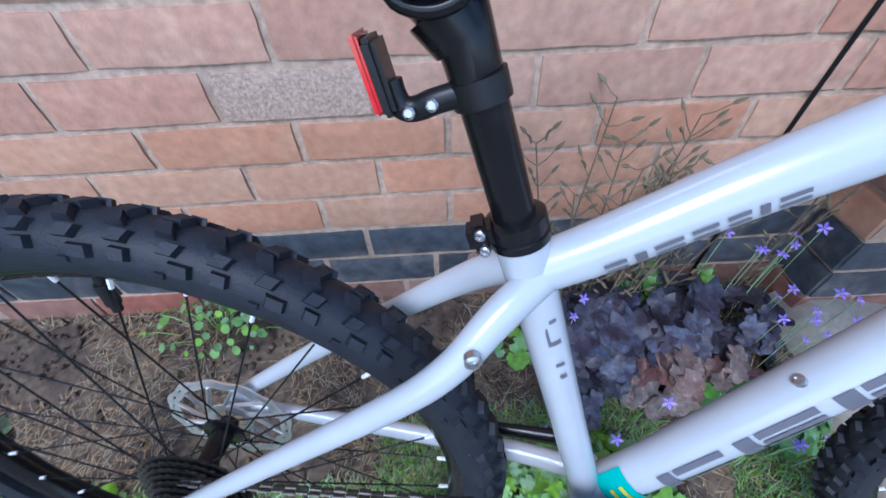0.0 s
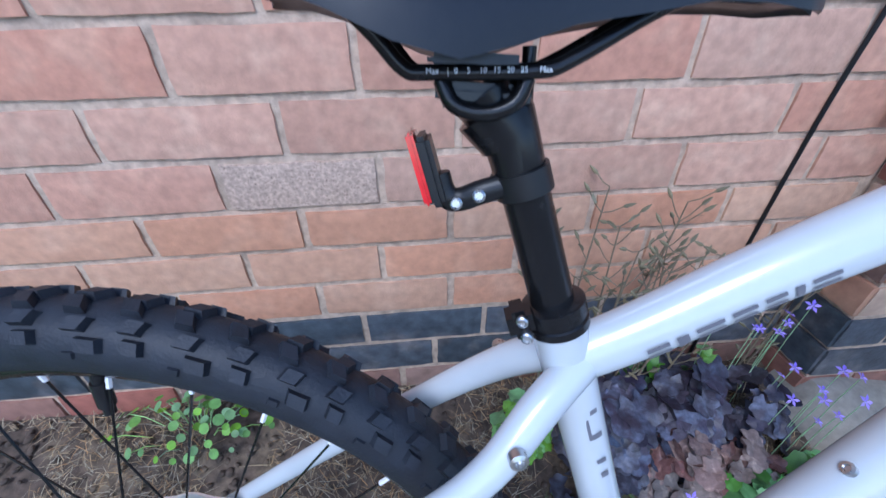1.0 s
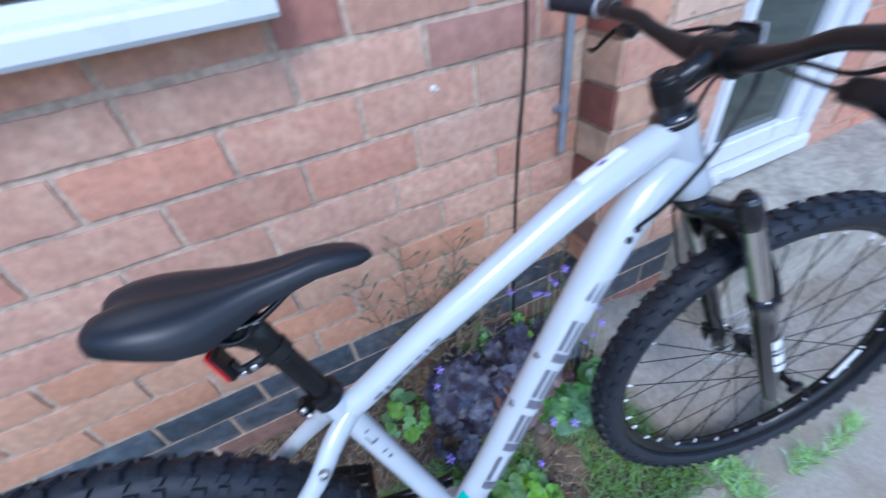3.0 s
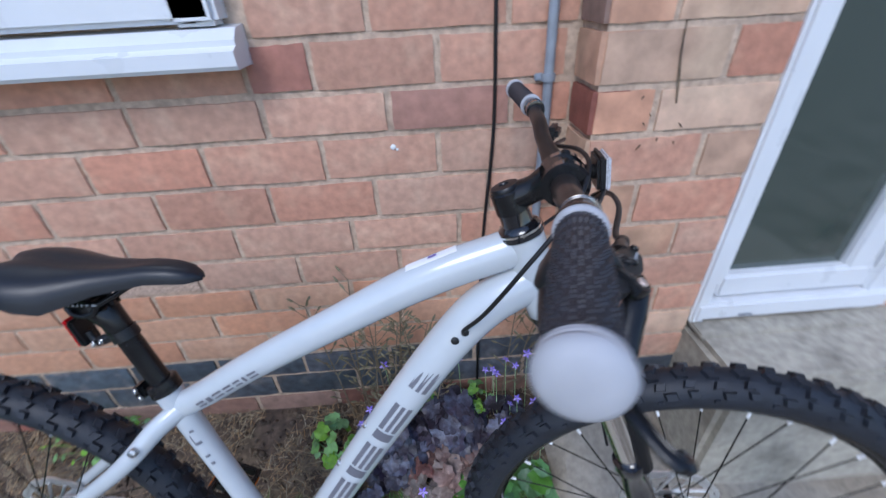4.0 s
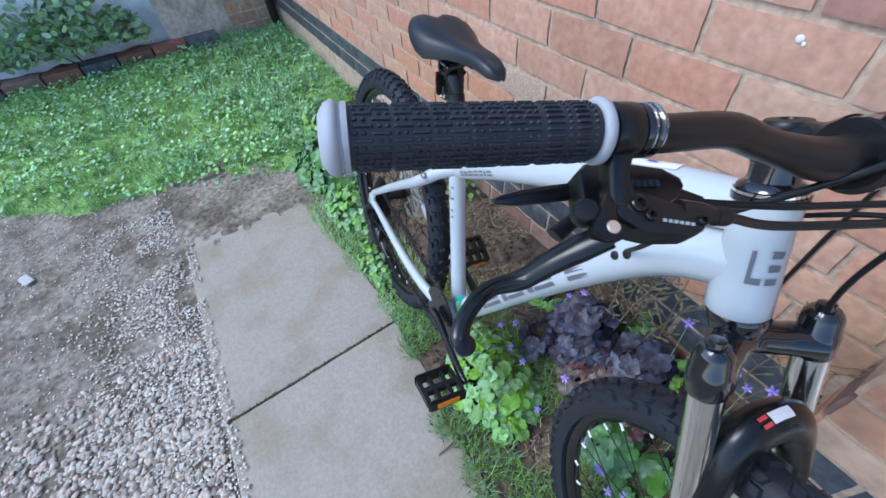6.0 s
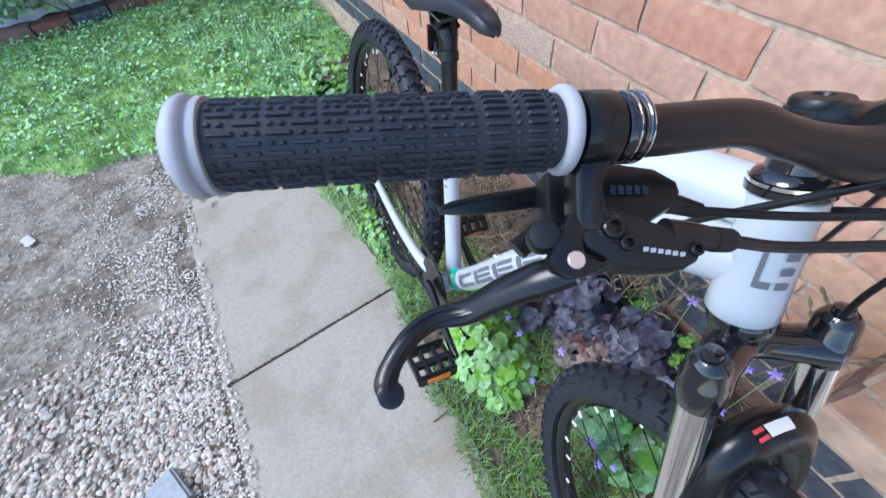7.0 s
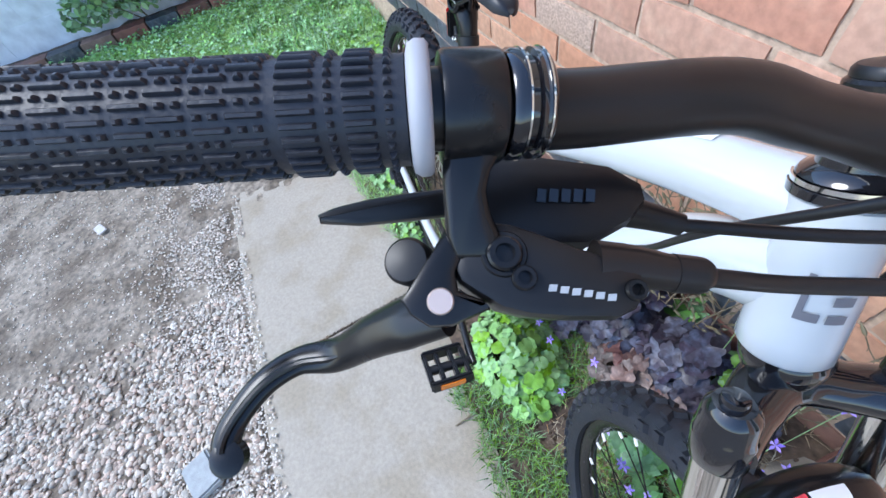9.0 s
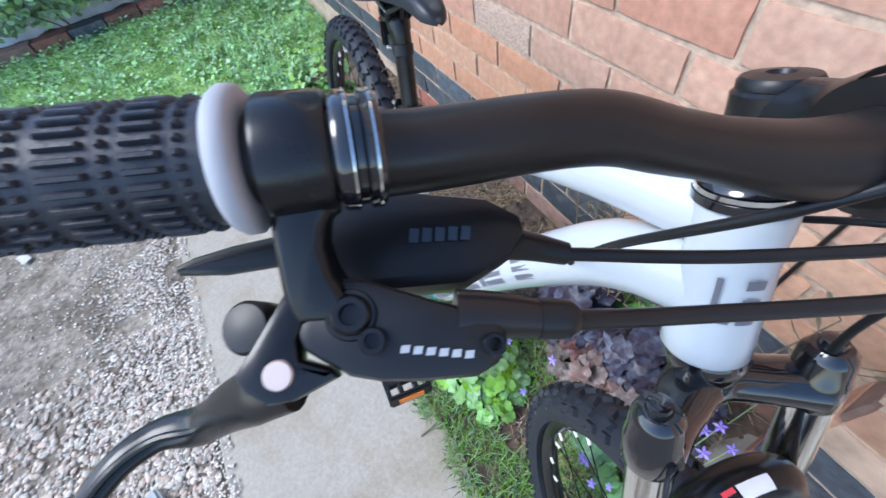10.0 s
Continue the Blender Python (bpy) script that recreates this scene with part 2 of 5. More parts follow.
        for h, inset in rows:
            for i, (px, py) in enumerate(outline):
                if inset:
                    ax, ay = outline[i - 1]
                    bx, by = outline[(i + 1) % n]
                    tx, ty = bx - ax, by - ay
                    ln = math.hypot(tx, ty) or 1
                    nx, ny = -ty / ln, tx / ln
                    px, py = px + nx * inset, py + ny * inset
                verts.append(origin + ex * px + ey * py + ez * h)
        r = len(rows)
        for j in range(r - 1):
            for i in range(n):
                faces.append((j * n + i, j * n + (i + 1) % n, (j + 1) * n + (i + 1) % n, (j + 1) * n + i))
        faces += [tuple(range(n - 1, -1, -1)), tuple(range((r - 1) * n, r * n))]
        return self.add(verts, faces)

    def moved(self, m):
        self.v = [tuple(m @ Vector(p)) for p in self.v]
        return self


def build(name, geo, mat, smooth=40):
    me = bpy.data.meshes.new(name)
    me.from_pydata(geo.v, [], geo.f)
    mats = mat if isinstance(mat, (list, tuple)) else [mat]
    for m in mats:
        me.materials.append(m)
    if smooth:
        me.shade_smooth()
        me.set_sharp_from_angle(angle=radians(smooth))
    me.update()
    return me


def part(name, geo, mat, parent, label="", smooth=40):
    ob = new(name, build(name, geo, mat, smooth))
    ob.parent = parent
    return tagged(ob, label)


def thing(name, geo, mat, label, category, group="", kind="", smooth=40):
    return tagged(new(name, build(name, geo, mat, smooth)), label, category, group, kind)


def curve_points(pts, n=8):
    """Smooth points through the given ones."""
    p = [Vector(q) for q in pts]
    p = [2 * p[0] - p[1]] + p + [2 * p[-1] - p[-2]]
    res = []
    for i in range(1, len(p) - 2):
        for k in range(n):
            t = k / n
            a, b, c, d = p[i - 1], p[i], p[i + 1], p[i + 2]
            res.append(0.5 * (2 * b + (c - a) * t + (2 * a - 5 * b + 4 * c - d) * t * t + (3 * b - a - 3 * c + d) * t ** 3))
    return res + [p[-2]]


def along(values, n):
    """Values spread evenly over n points."""
    k = len(values) - 1
    res = []
    for i in range(n):
        t = i / (n - 1) * k
        j = min(int(t), k - 1)
        res.append(values[j] + (values[j + 1] - values[j]) * (t - j))
    return res


rng = random.Random(5)

# ---------------------------------------------------------------- ground
def bed_height(x, y):
    """Height of the planted bed, which climbs from the path to the wall."""
    t = min(max((y + 0.50) / 0.5, 0), 1)
    return 0.125 * t * t * (3 - 2 * t)


def sheet(x0, x1, y0, y1, step, height):
    g = Geo()
    nx, ny = max(2, int((x1 - x0) / step)), max(2, int((y1 - y0) / step))
    vs = [(x0 + (x1 - x0) * i / nx, y0 + (y1 - y0) * j / ny) for j in range(ny + 1) for i in range(nx + 1)]
    g.add([(x, y, height(x, y)) for x, y in vs],
          [(j * (nx + 1) + i, j * (nx + 1) + i + 1, (j + 1) * (nx + 1) + i + 1, (j + 1) * (nx + 1) + i)
           for j in range(ny) for i in range(nx)])
    return g


def rough(x, y, s=9.0, a=0.006):
    return noise.noise(Vector((x * s, y * s, 3.1))) * a + noise.noise(Vector((x * s * 4, y * s * 4, 7.7))) * a * 0.4


g = sheet(-60, 60, -60, 60, 4.0, lambda x, y: -0.06)
thing("ground", g, GROUND, "bare earth ground round the house", "ground", kind="structure")
thing("bare_ground", sheet(-3.6, 3.2, -4.0, -0.45, 0.04, lambda x, y: rough(x, y, 5, 0.012) - (0.045 if x > -0.5 and y > -1.05 else 0.012)), GROUND,
      "bare trodden earth beside the concrete path", "ground", kind="structure")
thing("planting_bed", sheet(-1.0, 1.24, -0.62, 0.0, 0.02, lambda x, y: bed_height(x, y) + rough(x, y, 14, 0.012) - 0.006), SOIL,
      "dark crumbly soil bed along the brick wall", "flower bed", kind="structure")


def lawn_height(x, y):
    edge = -0.66 + 0.18 * noise.noise(Vector((x * 2, y * 3, 5))) + 0.45 * min(0, y + 0.75)
    rise = min(max((edge - x) / 0.12, 0), 1)
    return -0.03 + 0.05 * rise + rough(x, y, 6, 0.03) * rise + 0.02 * min(max((-0.9 - x) / 1.0, 0), 1)


thing("lawn", sheet(-3.1, -0.5, -3.6, 0.0, 0.04, lawn_height), MOSS, "bright mossy green lawn", "lawn", kind="structure")

# concrete path in two slabs with a dirty joint between them
def slab_edge(x):
    return -0.535 + 0.02 * math.sin(5 * x) + 0.008 * math.sin(23 * x)


def path_slab(x0, x1, skew0, skew1):
    g = Geo()
    n = 40
    top = []
    for i in range(n + 1):
        t = i / n
        for j in range(13):
            s = j / 12
            y = -1.07 + s * (slab_edge(x0 + (x1 - x0) * t) + 1.07)
            x = x0 + (x1 - x0) * t + (skew0 * (1 - t) + skew1 * t) * (y + 1.07)
            edge = min(s, 1 - s, t * 3, (1 - t) * 3)
            top.append((x, y, 0.004 + rough(x, y, 4, 0.002) - (0.006 if edge <= 0 else 0)))
    k = len(top)
    g.add(top + [(x, y, -0.08) for x, y, z in top],
          [(i * 13 + j, (i + 1) * 13 + j, (i + 1) * 13 + j + 1, i * 13 + j + 1) for i in range(n) for j in range(12)]
          + [(i * 13 + 12, (i + 1) * 13 + 12, k + (i + 1) * 13 + 12, k + i * 13 + 12) for i in range(n)]
          + [((i + 1) * 13, i * 13, k + i * 13, k + (i + 1) * 13) for i in range(n)]
          + [(j + 1, k + j + 1, k + j, j) for j in range(12)]
          + [(n * 13 + j, k + n * 13 + j, k + n * 13 + j + 1, n * 13 + j + 1) for j in range(12)])
    return g


path = tagged(new("pavement"), "old grey concrete garden path with a dirty joint", "path", kind="structure")
part("slab", path_slab(-0.78, 0.40, 0.1, -0.06), CONCRETE, path)
part("slab", path_slab(0.408, 2.6, -0.06, 0), CONCRETE, path)


def spill_height(x, y):
    """Earth trodden over the far end of the slab, thinning out along a ragged edge."""
    edge = SPILL + 0.17 * (y + 0.75) + 0.08 * noise.noise(Vector((x * 5, y * 6, 2))) + 0.06 * noise.noise(Vector((x * 21, y * 21, 4)))
    return 0.004 + min(max(0.06 * (edge - x), -0.012), 0.010) + rough(x, y, 14, 0.003)


SPILL = -0.385
thing("earth_spill", sheet(-0.95, -0.15, -1.09, -0.50, 0.012, spill_height), GROUND, "thin dark earth trodden over the slab end", "soil", kind="structure")
def paving_height(x, y):
    """Falls from the house to the path, and runs out under the soil of the bed."""
    fall = (0.17 - 0.12 * min(max((x - 1.25) / 0.5, 0), 1)) * min(max((y + 0.48) / 0.36, 0), 1)
    edge = 1.20 + 0.035 * noise.noise(Vector((y * 9, 2.0, 0))) - x
    return 0.002 + fall + rough(x, y, 4, 0.003) - 1.4 * max(0, edge)


thing("yard_paving", sheet(1.14, 3.2, -0.6, -0.05, 0.02, paving_height), YARDCON,
      "worn concrete paving below the door step", "paving", kind="structure")


# ---------------------------------------------------------------- brick walls
BEDS = [0.02, 0.10, 0.178, 0.257, 0.335, 0.41, 0.482, 0.553, 0.632, 0.711, 0.797, 0.883, 0.960, 1.043, 1.127, 1.21,
        1.294, 1.378, 1.46, 1.545, 1.63, 1.713, 1.797, 1.88, 1.965, 2.05]
LONG, GAP = 0.2225, 0.0085
# upright joints of each course, as far as they stray from the bond
JOINTS = {2: (0.030, 0.250, 0.468, 0.69), 3: (-0.095, 0.123, 0.342, 0.562, 0.785), 4: (0.045, 0.276, 0.50), 5: (-0.067, 0.177, 0.387, 0.61), 6: (-0.191, 0.050, 0.278, 0.50),
          7: (-0.052, 0.180, 0.400, 0.622), 8: (0.048, 0.279, 0.510, 0.752), 9: (0.163, 0.386, 0.604, 0.812), 10: (0.053, 0.288, 0.508, 0.725, 0.941),
          11: (0.180, 0.408, 0.636, 0.857), 12: (0.405, 0.627, 0.736, 0.947)}


def brick_mesh(seed):
    """A worn brick of unit size, front towards -y, with dented rims."""
    r = random.Random(seed)
    bm = bmesh.new()
    bmesh.ops.create_grid(bm, x_segments=7, y_segments=4, size=0.5)
    for v in bm.verts:
        x, z = v.co.x, v.co.y
        rim = abs(x) > 0.49 or abs(z) > 0.49
        corner = abs(x) > 0.49 and abs(z) > 0.49
        wob = r.uniform(-1, 1)
        v.co = Vector((x * (0.985 if rim else 1) + (r.uniform(-0.006, 0.004) if rim else 0),
                       -0.5 + (0.012 if rim else 0) + (0.02 if corner else 0) + 0.004 * wob,
                       z * (0.965 if rim else 1) + (r.uniform(-0.018, 0.012) if rim else 0)))
    ext = bmesh.ops.extrude_edge_only(bm, edges=[e for e in bm.edges if e.is_boundary])
    for v in ext["geom"]:
        if isinstance(v, bmesh.types.BMVert):
            v.co.y = 0.5
    bmesh.ops.recalc_face_normals(bm, faces=bm.faces)
    g = Geo()
    bm.verts.index_update()
    g.add([v.co for v in bm.verts], [[v.index for v in f.verts] for f in bm.faces])
    bm.free()
    return g


BRICK_GEOS = [brick_mesh(k) for k in range(6)]
BRICK_MESHES = {}


def brick_data(k, mat):
    if (k, mat.name) not in BRICK_MESHES:
        BRICK_MESHES[k, mat.name] = build("brick", BRICK_GEOS[k], mat, 50)
    return BRICK_MESHES[k, mat.name]


def put_brick(parent, x0, x1, z0, z1, face, mat, depth=0.1, turn=0):
    """One brick between the joints; face: y of its front."""
    ob = new("brick", brick_data(rng.randrange(6), mat))
    ob.parent = parent
    proud = rng.uniform(-0.0012, 0.0012)
    w, h = x1 - x0 - 0.0085 + rng.uniform(-0.002, 0.002), z1 - z0 - GAP + rng.uniform(-0.003, 0.001)
    ob.matrix_world = (Matrix.Translation(((x0 + x1) / 2, face + depth / 2 - proud, (z0 + z1) / 2))
                       @ Euler((0, radians(rng.uniform(-0.35, 0.35)), turn)).to_matrix().to_4x4()
                       @ Matrix.Diagonal((w, depth, h, 1)))
    return ob


CORNER, JAMB, FRONT = 1.185, 1.485, -0.10
wall_north = thing("wall_north", Geo().box(pose(-0.975, 0.1252, 1.1), (4.35, 0.245, 2.3)), MORTAR,
                   "weathered orange-pink brick house wall with pale mortar", "brick wall", kind="structure", smooth=0)
wall_porch = thing("wall_porch", Geo().box(pose((CORNER + JAMB) / 2 + 0.002, 0.0, 1.1), (JAMB - CORNER - 0.006, 0.196, 2.3)), MORTAR,
                   "projecting brick pier beside the back door", "brick wall", kind="structure", smooth=0)
wall_east = thing("wall_east", Geo().box(pose(2.95, 0.0, 1.1), (2.05, 0.19, 2.3)), MORTAR,
                  "brick wall beyond the back door", "brick wall", kind="structure", smooth=0)

# ---------------------------------------------------------------- window sill and door
SILL_END, SILL_Z = 0.645, 1.012
win = tagged(new("window_1"), "white plastic window with a projecting sill", "window", kind="structure")
g = Geo()
prof = [(0.0, 0.0), (-0.062, 0.0), (-0.066, 0.006), (-0.066, 0.026), (-0.05, 0.032), (-0.05, 0.04), (-0.03, 0.055), (0.05, 0.062), (0.05, 0.0)]
for x in (-1.4, SILL_END):
    g.v += [(x, y, SILL_Z + z) for y, z in prof]
k = len(prof)
g.f += [tuple(range(k)), tuple(range(2 * k - 1, k - 1, -1))] + [(i, k + i, k + (i + 1) % k, (i + 1) % k) for i in range(k)]
part("window_sill", g, UPVC, win, "white plastic sill with a stepped nose", 30)
g = Geo()
for m, s in ((pose(-0.38, -0.004, SILL_Z + 0.10), (2.0, 0.07, 0.075)), (pose(0.59, -0.004, 1.5), (0.07, 0.07, 0.86)),
             (pose(-1.36, -0.004, 1.5), (0.07, 0.07, 0.86)), (pose(-0.38, -0.004, 1.94), (2.0, 0.07, 0.075))):
    g.box(m, s, 0.008)
part("window_frame", g, UPVC, win)
part("pane", Geo().box(pose(-0.38, 0.0, 1.52), (1.9, 0.02, 0.82)), GLASSDARK, win)

door = tagged(new("door_1"), "white plastic back door with dark glass", "door", kind="structure")
DX0, DX1, DZ = JAMB, 1.925, 0.455
g = Geo()
for m, s in ((pose(DX0 + 0.012, -0.075, 1.25), (0.034, 0.07, 1.62)), (pose(DX1 - 0.03, -0.07, 1.25), (0.06, 0.07, 1.62)),
             (pose((DX0 + DX1) / 2, -0.075, DZ + 0.02), (DX1 - DX0, 0.08, 0.045))):
    g.box(m, s, 0.006)
part("door_frame", g, UPVC, door)
leaf = Geo()
for m, s in ((pose((DX0 + DX1) / 2, -0.07, DZ + 0.075), (DX1 - DX0 - 0.09, 0.05, 0.058)), (pose(DX0 + 0.045, -0.066, 1.28), (0.03, 0.05, 1.5)),
             (pose(DX1 - 0.09, -0.066, 1.28), (0.06, 0.05, 1.5))):
    leaf.box(m, s, 0.006)
leaf = part("door_leaf", leaf, UPVC, door)
part("pane", Geo().box(pose((DX0 + DX1) / 2, -0.062, 1.28), (DX1 - DX0 - 0.1, 0.02, 1.5)), GLASSDARK, leaf, "dark reflecting glass")
part("drain_slot", Geo().box(pose(DX0 + 0.11, -0.118, DZ + 0.012), (0.03, 0.003, 0.006), 0.001), GREYPIPE, door)
thing("door_step", Geo().box(pose(1.98, -0.155, 0.225), (1.0, 0.24, 0.42), 0.014), STEPCON,
      "worn concrete step below the back door", "step", kind="structure")
part("step_lip", Geo().box(pose(1.98, -0.125, 0.437), (0.99, 0.05, 0.012), 0.003), STEPCON, bpy.data.objects["door_step"])

# ---------------------------------------------------------------- conduit and cable on the wall
pipe = tagged(new("conduit"), "thin grey plastic conduit clipped to the wall", "pipe")
part("tube", Geo().tube([(1.135, -0.014, 0.655), (1.135, -0.014, 0.75), (1.136, -0.014, 0.9), (1.132, -0.014, 1.3), (1.132, -0.014, 2.2)], 0.0085, 12), GREYPIPE, pipe)
for z in (0.752, 0.965, 1.25):
    c = part("clip", Geo().lathe((1.135, -0.014, z - 0.006), (0, 0, 1), [(0, 0.0098), (0, 0.0118), (0.012, 0.0118), (0.012, 0.0098)], 14)
             .box(pose(1.121, -0.006, z), (0.016, 0.010, 0.012), 0.002), GREYPIPE, pipe)
thing("black_cable", Geo().tube(curve_points([(1.012, -0.007, 0.10), (1.019, -0.006, 0.45), (1.028, -0.006, 0.67), (1.040, -0.008, 0.82),
                                              (1.045, -0.006, 0.93), (1.043, -0.007, 1.2), (1.045, -0.006, 2.2)], 8), 0.0034, 8), BLACKPL,
      "black cable running up the brick wall", "cable")

# ---------------------------------------------------------------- far side of the garden
FARX = -2.85
far = thing("wall_west", Geo().box(pose(FARX - 0.15, -2.4, 1.0), (0.2, 3.9, 2.4)), RENDERWALL,
            "pale grey painted block wall at the end of the garden", "block wall", kind="structure", smooth=0)

# ---------------------------------------------------------------- the bicycle
LEAN = Matrix(((0.994, 0.10821, 0.01642, -0.00244), (-0.10935, 0.97529, 0.19199, -0.41924), (0.00476, -0.19264, 0.98126, 0.00372), (0, 0, 0, 1)))
# the bar and its controls sit slightly turned in the stem
COCKPIT = LEAN.inverted() @ Matrix(((0.99735, 0.0722, 0.00936, 0), (-0.07281, 0.98907, 0.12824, -0.401), (0, -0.12858, 0.9917, 0.0), (0, 0, 0, 1)))
bike = tagged(new("mountain_bike"), "white hardtail mountain bike with black tyres leaning on a brick wall", "bicycle")
bike.matrix_world = LEAN
RA, R = Vector((0.187, 0, 0.329)), 0.351
BB = Vector((0.632, 0, 0.308))
H0, DOWN = Vector((1.010, 0.007, 0.876)), Vector((0.342, 0, -0.94)).normalized()
FWD = Vector((0.94, 0, 0.342)).normalized()
FORK = Matrix.Translation(H0) @ Matrix.Rotation(radians(-8.0), 4, -DOWN) @ Matrix.Rotation(radians(2.2), 4, FWD) @ Matrix.Translation(-H0)
STEER = Matrix.Translation(H0) @ Matrix.Rotation(radians(-7.0), 4, -DOWN) @ Matrix.Translation(-H0)
FA = H0 + DOWN * 0.580 + FWD * 0.072


def stations(a, b, n=9):
    return [Vector(a).lerp(Vector(b), i / (n - 1)) for i in range(n)]


# frame
SEAT_DIR = Vector((-0.297, 0, 0.955)).normalized()
CL = Vector((0.532, 0, 0.642))
part("seat_tube", Geo().tube(stations(BB, CL + SEAT_DIR * 0.026), along([0.0175, 0.0165, 0.0165, 0.0185], 9), 24), WHITE_FRAME, bike)
top = curve_points([(0.530, 0, 0.626), (0.58, 0, 0.652), (0.66, 0, 0.700), (0.78, 0.001, 0.764), (0.90, 0.004, 0.824), (1.012, 0.007, 0.864)], 6)
part("top_tube", Geo().tube(top, along([0.0165, 0.0172, 0.018, 0.019, 0.0215, 0.0205], len(top)), 28, 1.12), WHITE_FRAME, bike)
dn = curve_points([BB + Vector((0.005, 0, 0.008)), (0.70, 0, 0.398), (0.80, 0, 0.555), (0.90, 0.003, 0.703), (0.965, 0.005, 0.782), (1.028, 0.007, 0.822)], 6)
part("down_tube", Geo().tube(dn, along([0.021, 0.0225, 0.0235, 0.0245, 0.0255, 0.024], len(dn)), 28, 1.1), WHITE_FRAME, bike)
head = part("head_tube", Geo().lathe(H0, DOWN, [(0, 0.0225), (0.002, 0.0245), (0.014, 0.0245), (0.02, 0.0235), (0.088, 0.0255), (0.101, 0.026), (0.104, 0.024)], 36), WHITE_FRAME, bike)
part("bottom_bracket", Geo().lathe(BB + Vector((0, 0.038, 0)), (0, -1, 0), [(0, 0.018), (0.002, 0.021), (0.074, 0.021), (0.076, 0.018)], 28), WHITE_FRAME, bike)
for s in (-1, 1):
    stay = curve_points([(0.546, s * 0.004, 0.632), (0.515, s * 0.026, 0.611), (0.482, s * 0.046, 0.578), (0.44, s * 0.055, 0.544),
                         (0.34, s * 0.062, 0.470), (0.212, s * 0.068, 0.370)], 6)
    st = part("seat_stay", Geo().tube(stay, along([0.0125, 0.0125, 0.0115, 0.0105, 0.0095, 0.008], len(stay)), 18, 1.15), WHITE_FRAME, bike)
    part("rack_bolt", Geo().lathe(Vector((0.497, s * 0.050, 0.597)), (0.15, s, 0.1), [(0, 0.006), (0.006, 0.006), (0.007, 0.0035), (0.004, 0.0028), (0.004, 0.0001)], 14), STEEL, st)
    part("chain_stay", Geo().tube(curve_points([BB + Vector((-0.01, s * 0.026, 0)), (0.55, s * 0.045, 0.302), (0.42, s * 0.058, 0.308), (0.205, s * 0.068, 0.336)], 6),
                                  along([0.0125, 0.012, 0.0105, 0.008], 19), 16, 1.2), WHITE_FRAME, bike)
    part("dropout", Geo().plate([(-0.022, -0.018), (0.02, -0.016), (0.03, 0.0), (0.03, 0.03), (0.012, 0.034), (-0.012, 0.018)], RA + Vector((0, s * 0.068, 0)), (1, 0, 0), (0, 0, 1), 0.007, 0.002), WHITE_FRAME, bike)


def band(a, b, r0, r1, half, centre, steps=10, arcs=8, lift=1.015, flat=1.1):
    """A thin decal that lies on a round tube between two stations, over an arc about centre (degrees, 0: the near side)."""
    g = Geo()
    A, B = Vector(a), Vector(b)
    d = (B - A).normalized()
    near = Vector((0, -1, 0))
    topv = near.cross(d)
    if topv.z < 0:
        topv = -topv
    verts, faces = [], []
    for i in range(steps + 1):
        p, r = A.lerp(B, i / steps), (r0 + (r1 - r0) * i / steps) * lift
        for k in range(arcs + 1):
            t = radians(centre + half * (2 * k / arcs - 1))
            verts.append(p + near * math.cos(t) * r + topv * math.sin(t) * r * flat)
    for i in range(steps):
        for k in range(arcs):
            q = i * (arcs + 1) + k
            faces.append((q, q + arcs + 1, q + arcs + 2, q + 1))
    return g.add(verts, faces)


# grey stripe shapes on the down tube, the top tube and the head tube stand for the maker's marks
def on_line(pts, x):
    for a, b in zip(pts, pts[1:]):
        if a.x <= x <= b.x:
            return a.lerp(b, (x - a.x) / (b.x - a.x))
    return pts[-1]


def tube_mark(parent, pts, x0, x1, r, lo, hi, mat=DECAL, label=""):
    part("marking", band(on_line(pts, x0), on_line(pts, x1), r, r, (hi - lo) / 2, (hi + lo) / 2), mat, parent, label)


down_ob, top_ob = bpy.data.objects["down_tube"], bpy.data.objects["top_tube"]
x = 0.690
for stroke in range(5):
    bars = ((14, 29), (-29, -14)) if stroke in (0,) else ((14, 29), (-6, 6), (-29, -14))
    for lo, hi in bars:
        tube_mark(down_ob, dn, x + 0.0105, x + 0.038, 0.0240, lo, hi)
    if stroke < 4:
        tube_mark(down_ob, dn, x, x + 0.0085, 0.0240, -29, 29)
    x += 0.045
x = 0.577
for w in (0.012, 0.006, 0.014, 0.012, 0.010, 0.004, 0.013):
    for lo, hi in ((-28, -19), (-11, -2)) if w > 0.007 else ((-28, -2),):
        tube_mark(top_ob, top, x, x + w, 0.0186, lo, hi)
    x += w + 0.004
tube_mark(top_ob, top, 0.885, 0.945, 0.0222, 62, 96, WHITEPRINT, "white rating sticker with purple print")
tube_mark(top_ob, top, 0.912, 0.922, 0.0226, 74, 84, material("purple_print", (0.16, 0.12, 0.35), 0.5))
seat_ob = bpy.data.objects["seat_tube"]


def upright_mark(parent, base, axis, lo_h, hi_h, lo, hi, r, mat=DECAL):
    """A mark on a standing tube; angles from the near side towards the front."""
    g = Geo()
    base, d = Vector(base), Vector(axis).normalized()
    near = Vector((0, -1, 0))
    fro = d.cross(near)
    if fro.x < 0:
        fro = -fro
    vs = [base + d * (lo_h + (hi_h - lo_h) * i / 2) + (near * math.cos(t) + fro * math.sin(t)) * r
          for i in range(3) for t in (radians(lo + (hi - lo) * k / 8) for k in range(9))]
    g.add(vs, [(i * 9 + k, i * 9 + k + 1, (i + 1) * 9 + k + 1, (i + 1) * 9 + k) for i in range(2) for k in range(8)])
    part("marking", g, mat, parent)


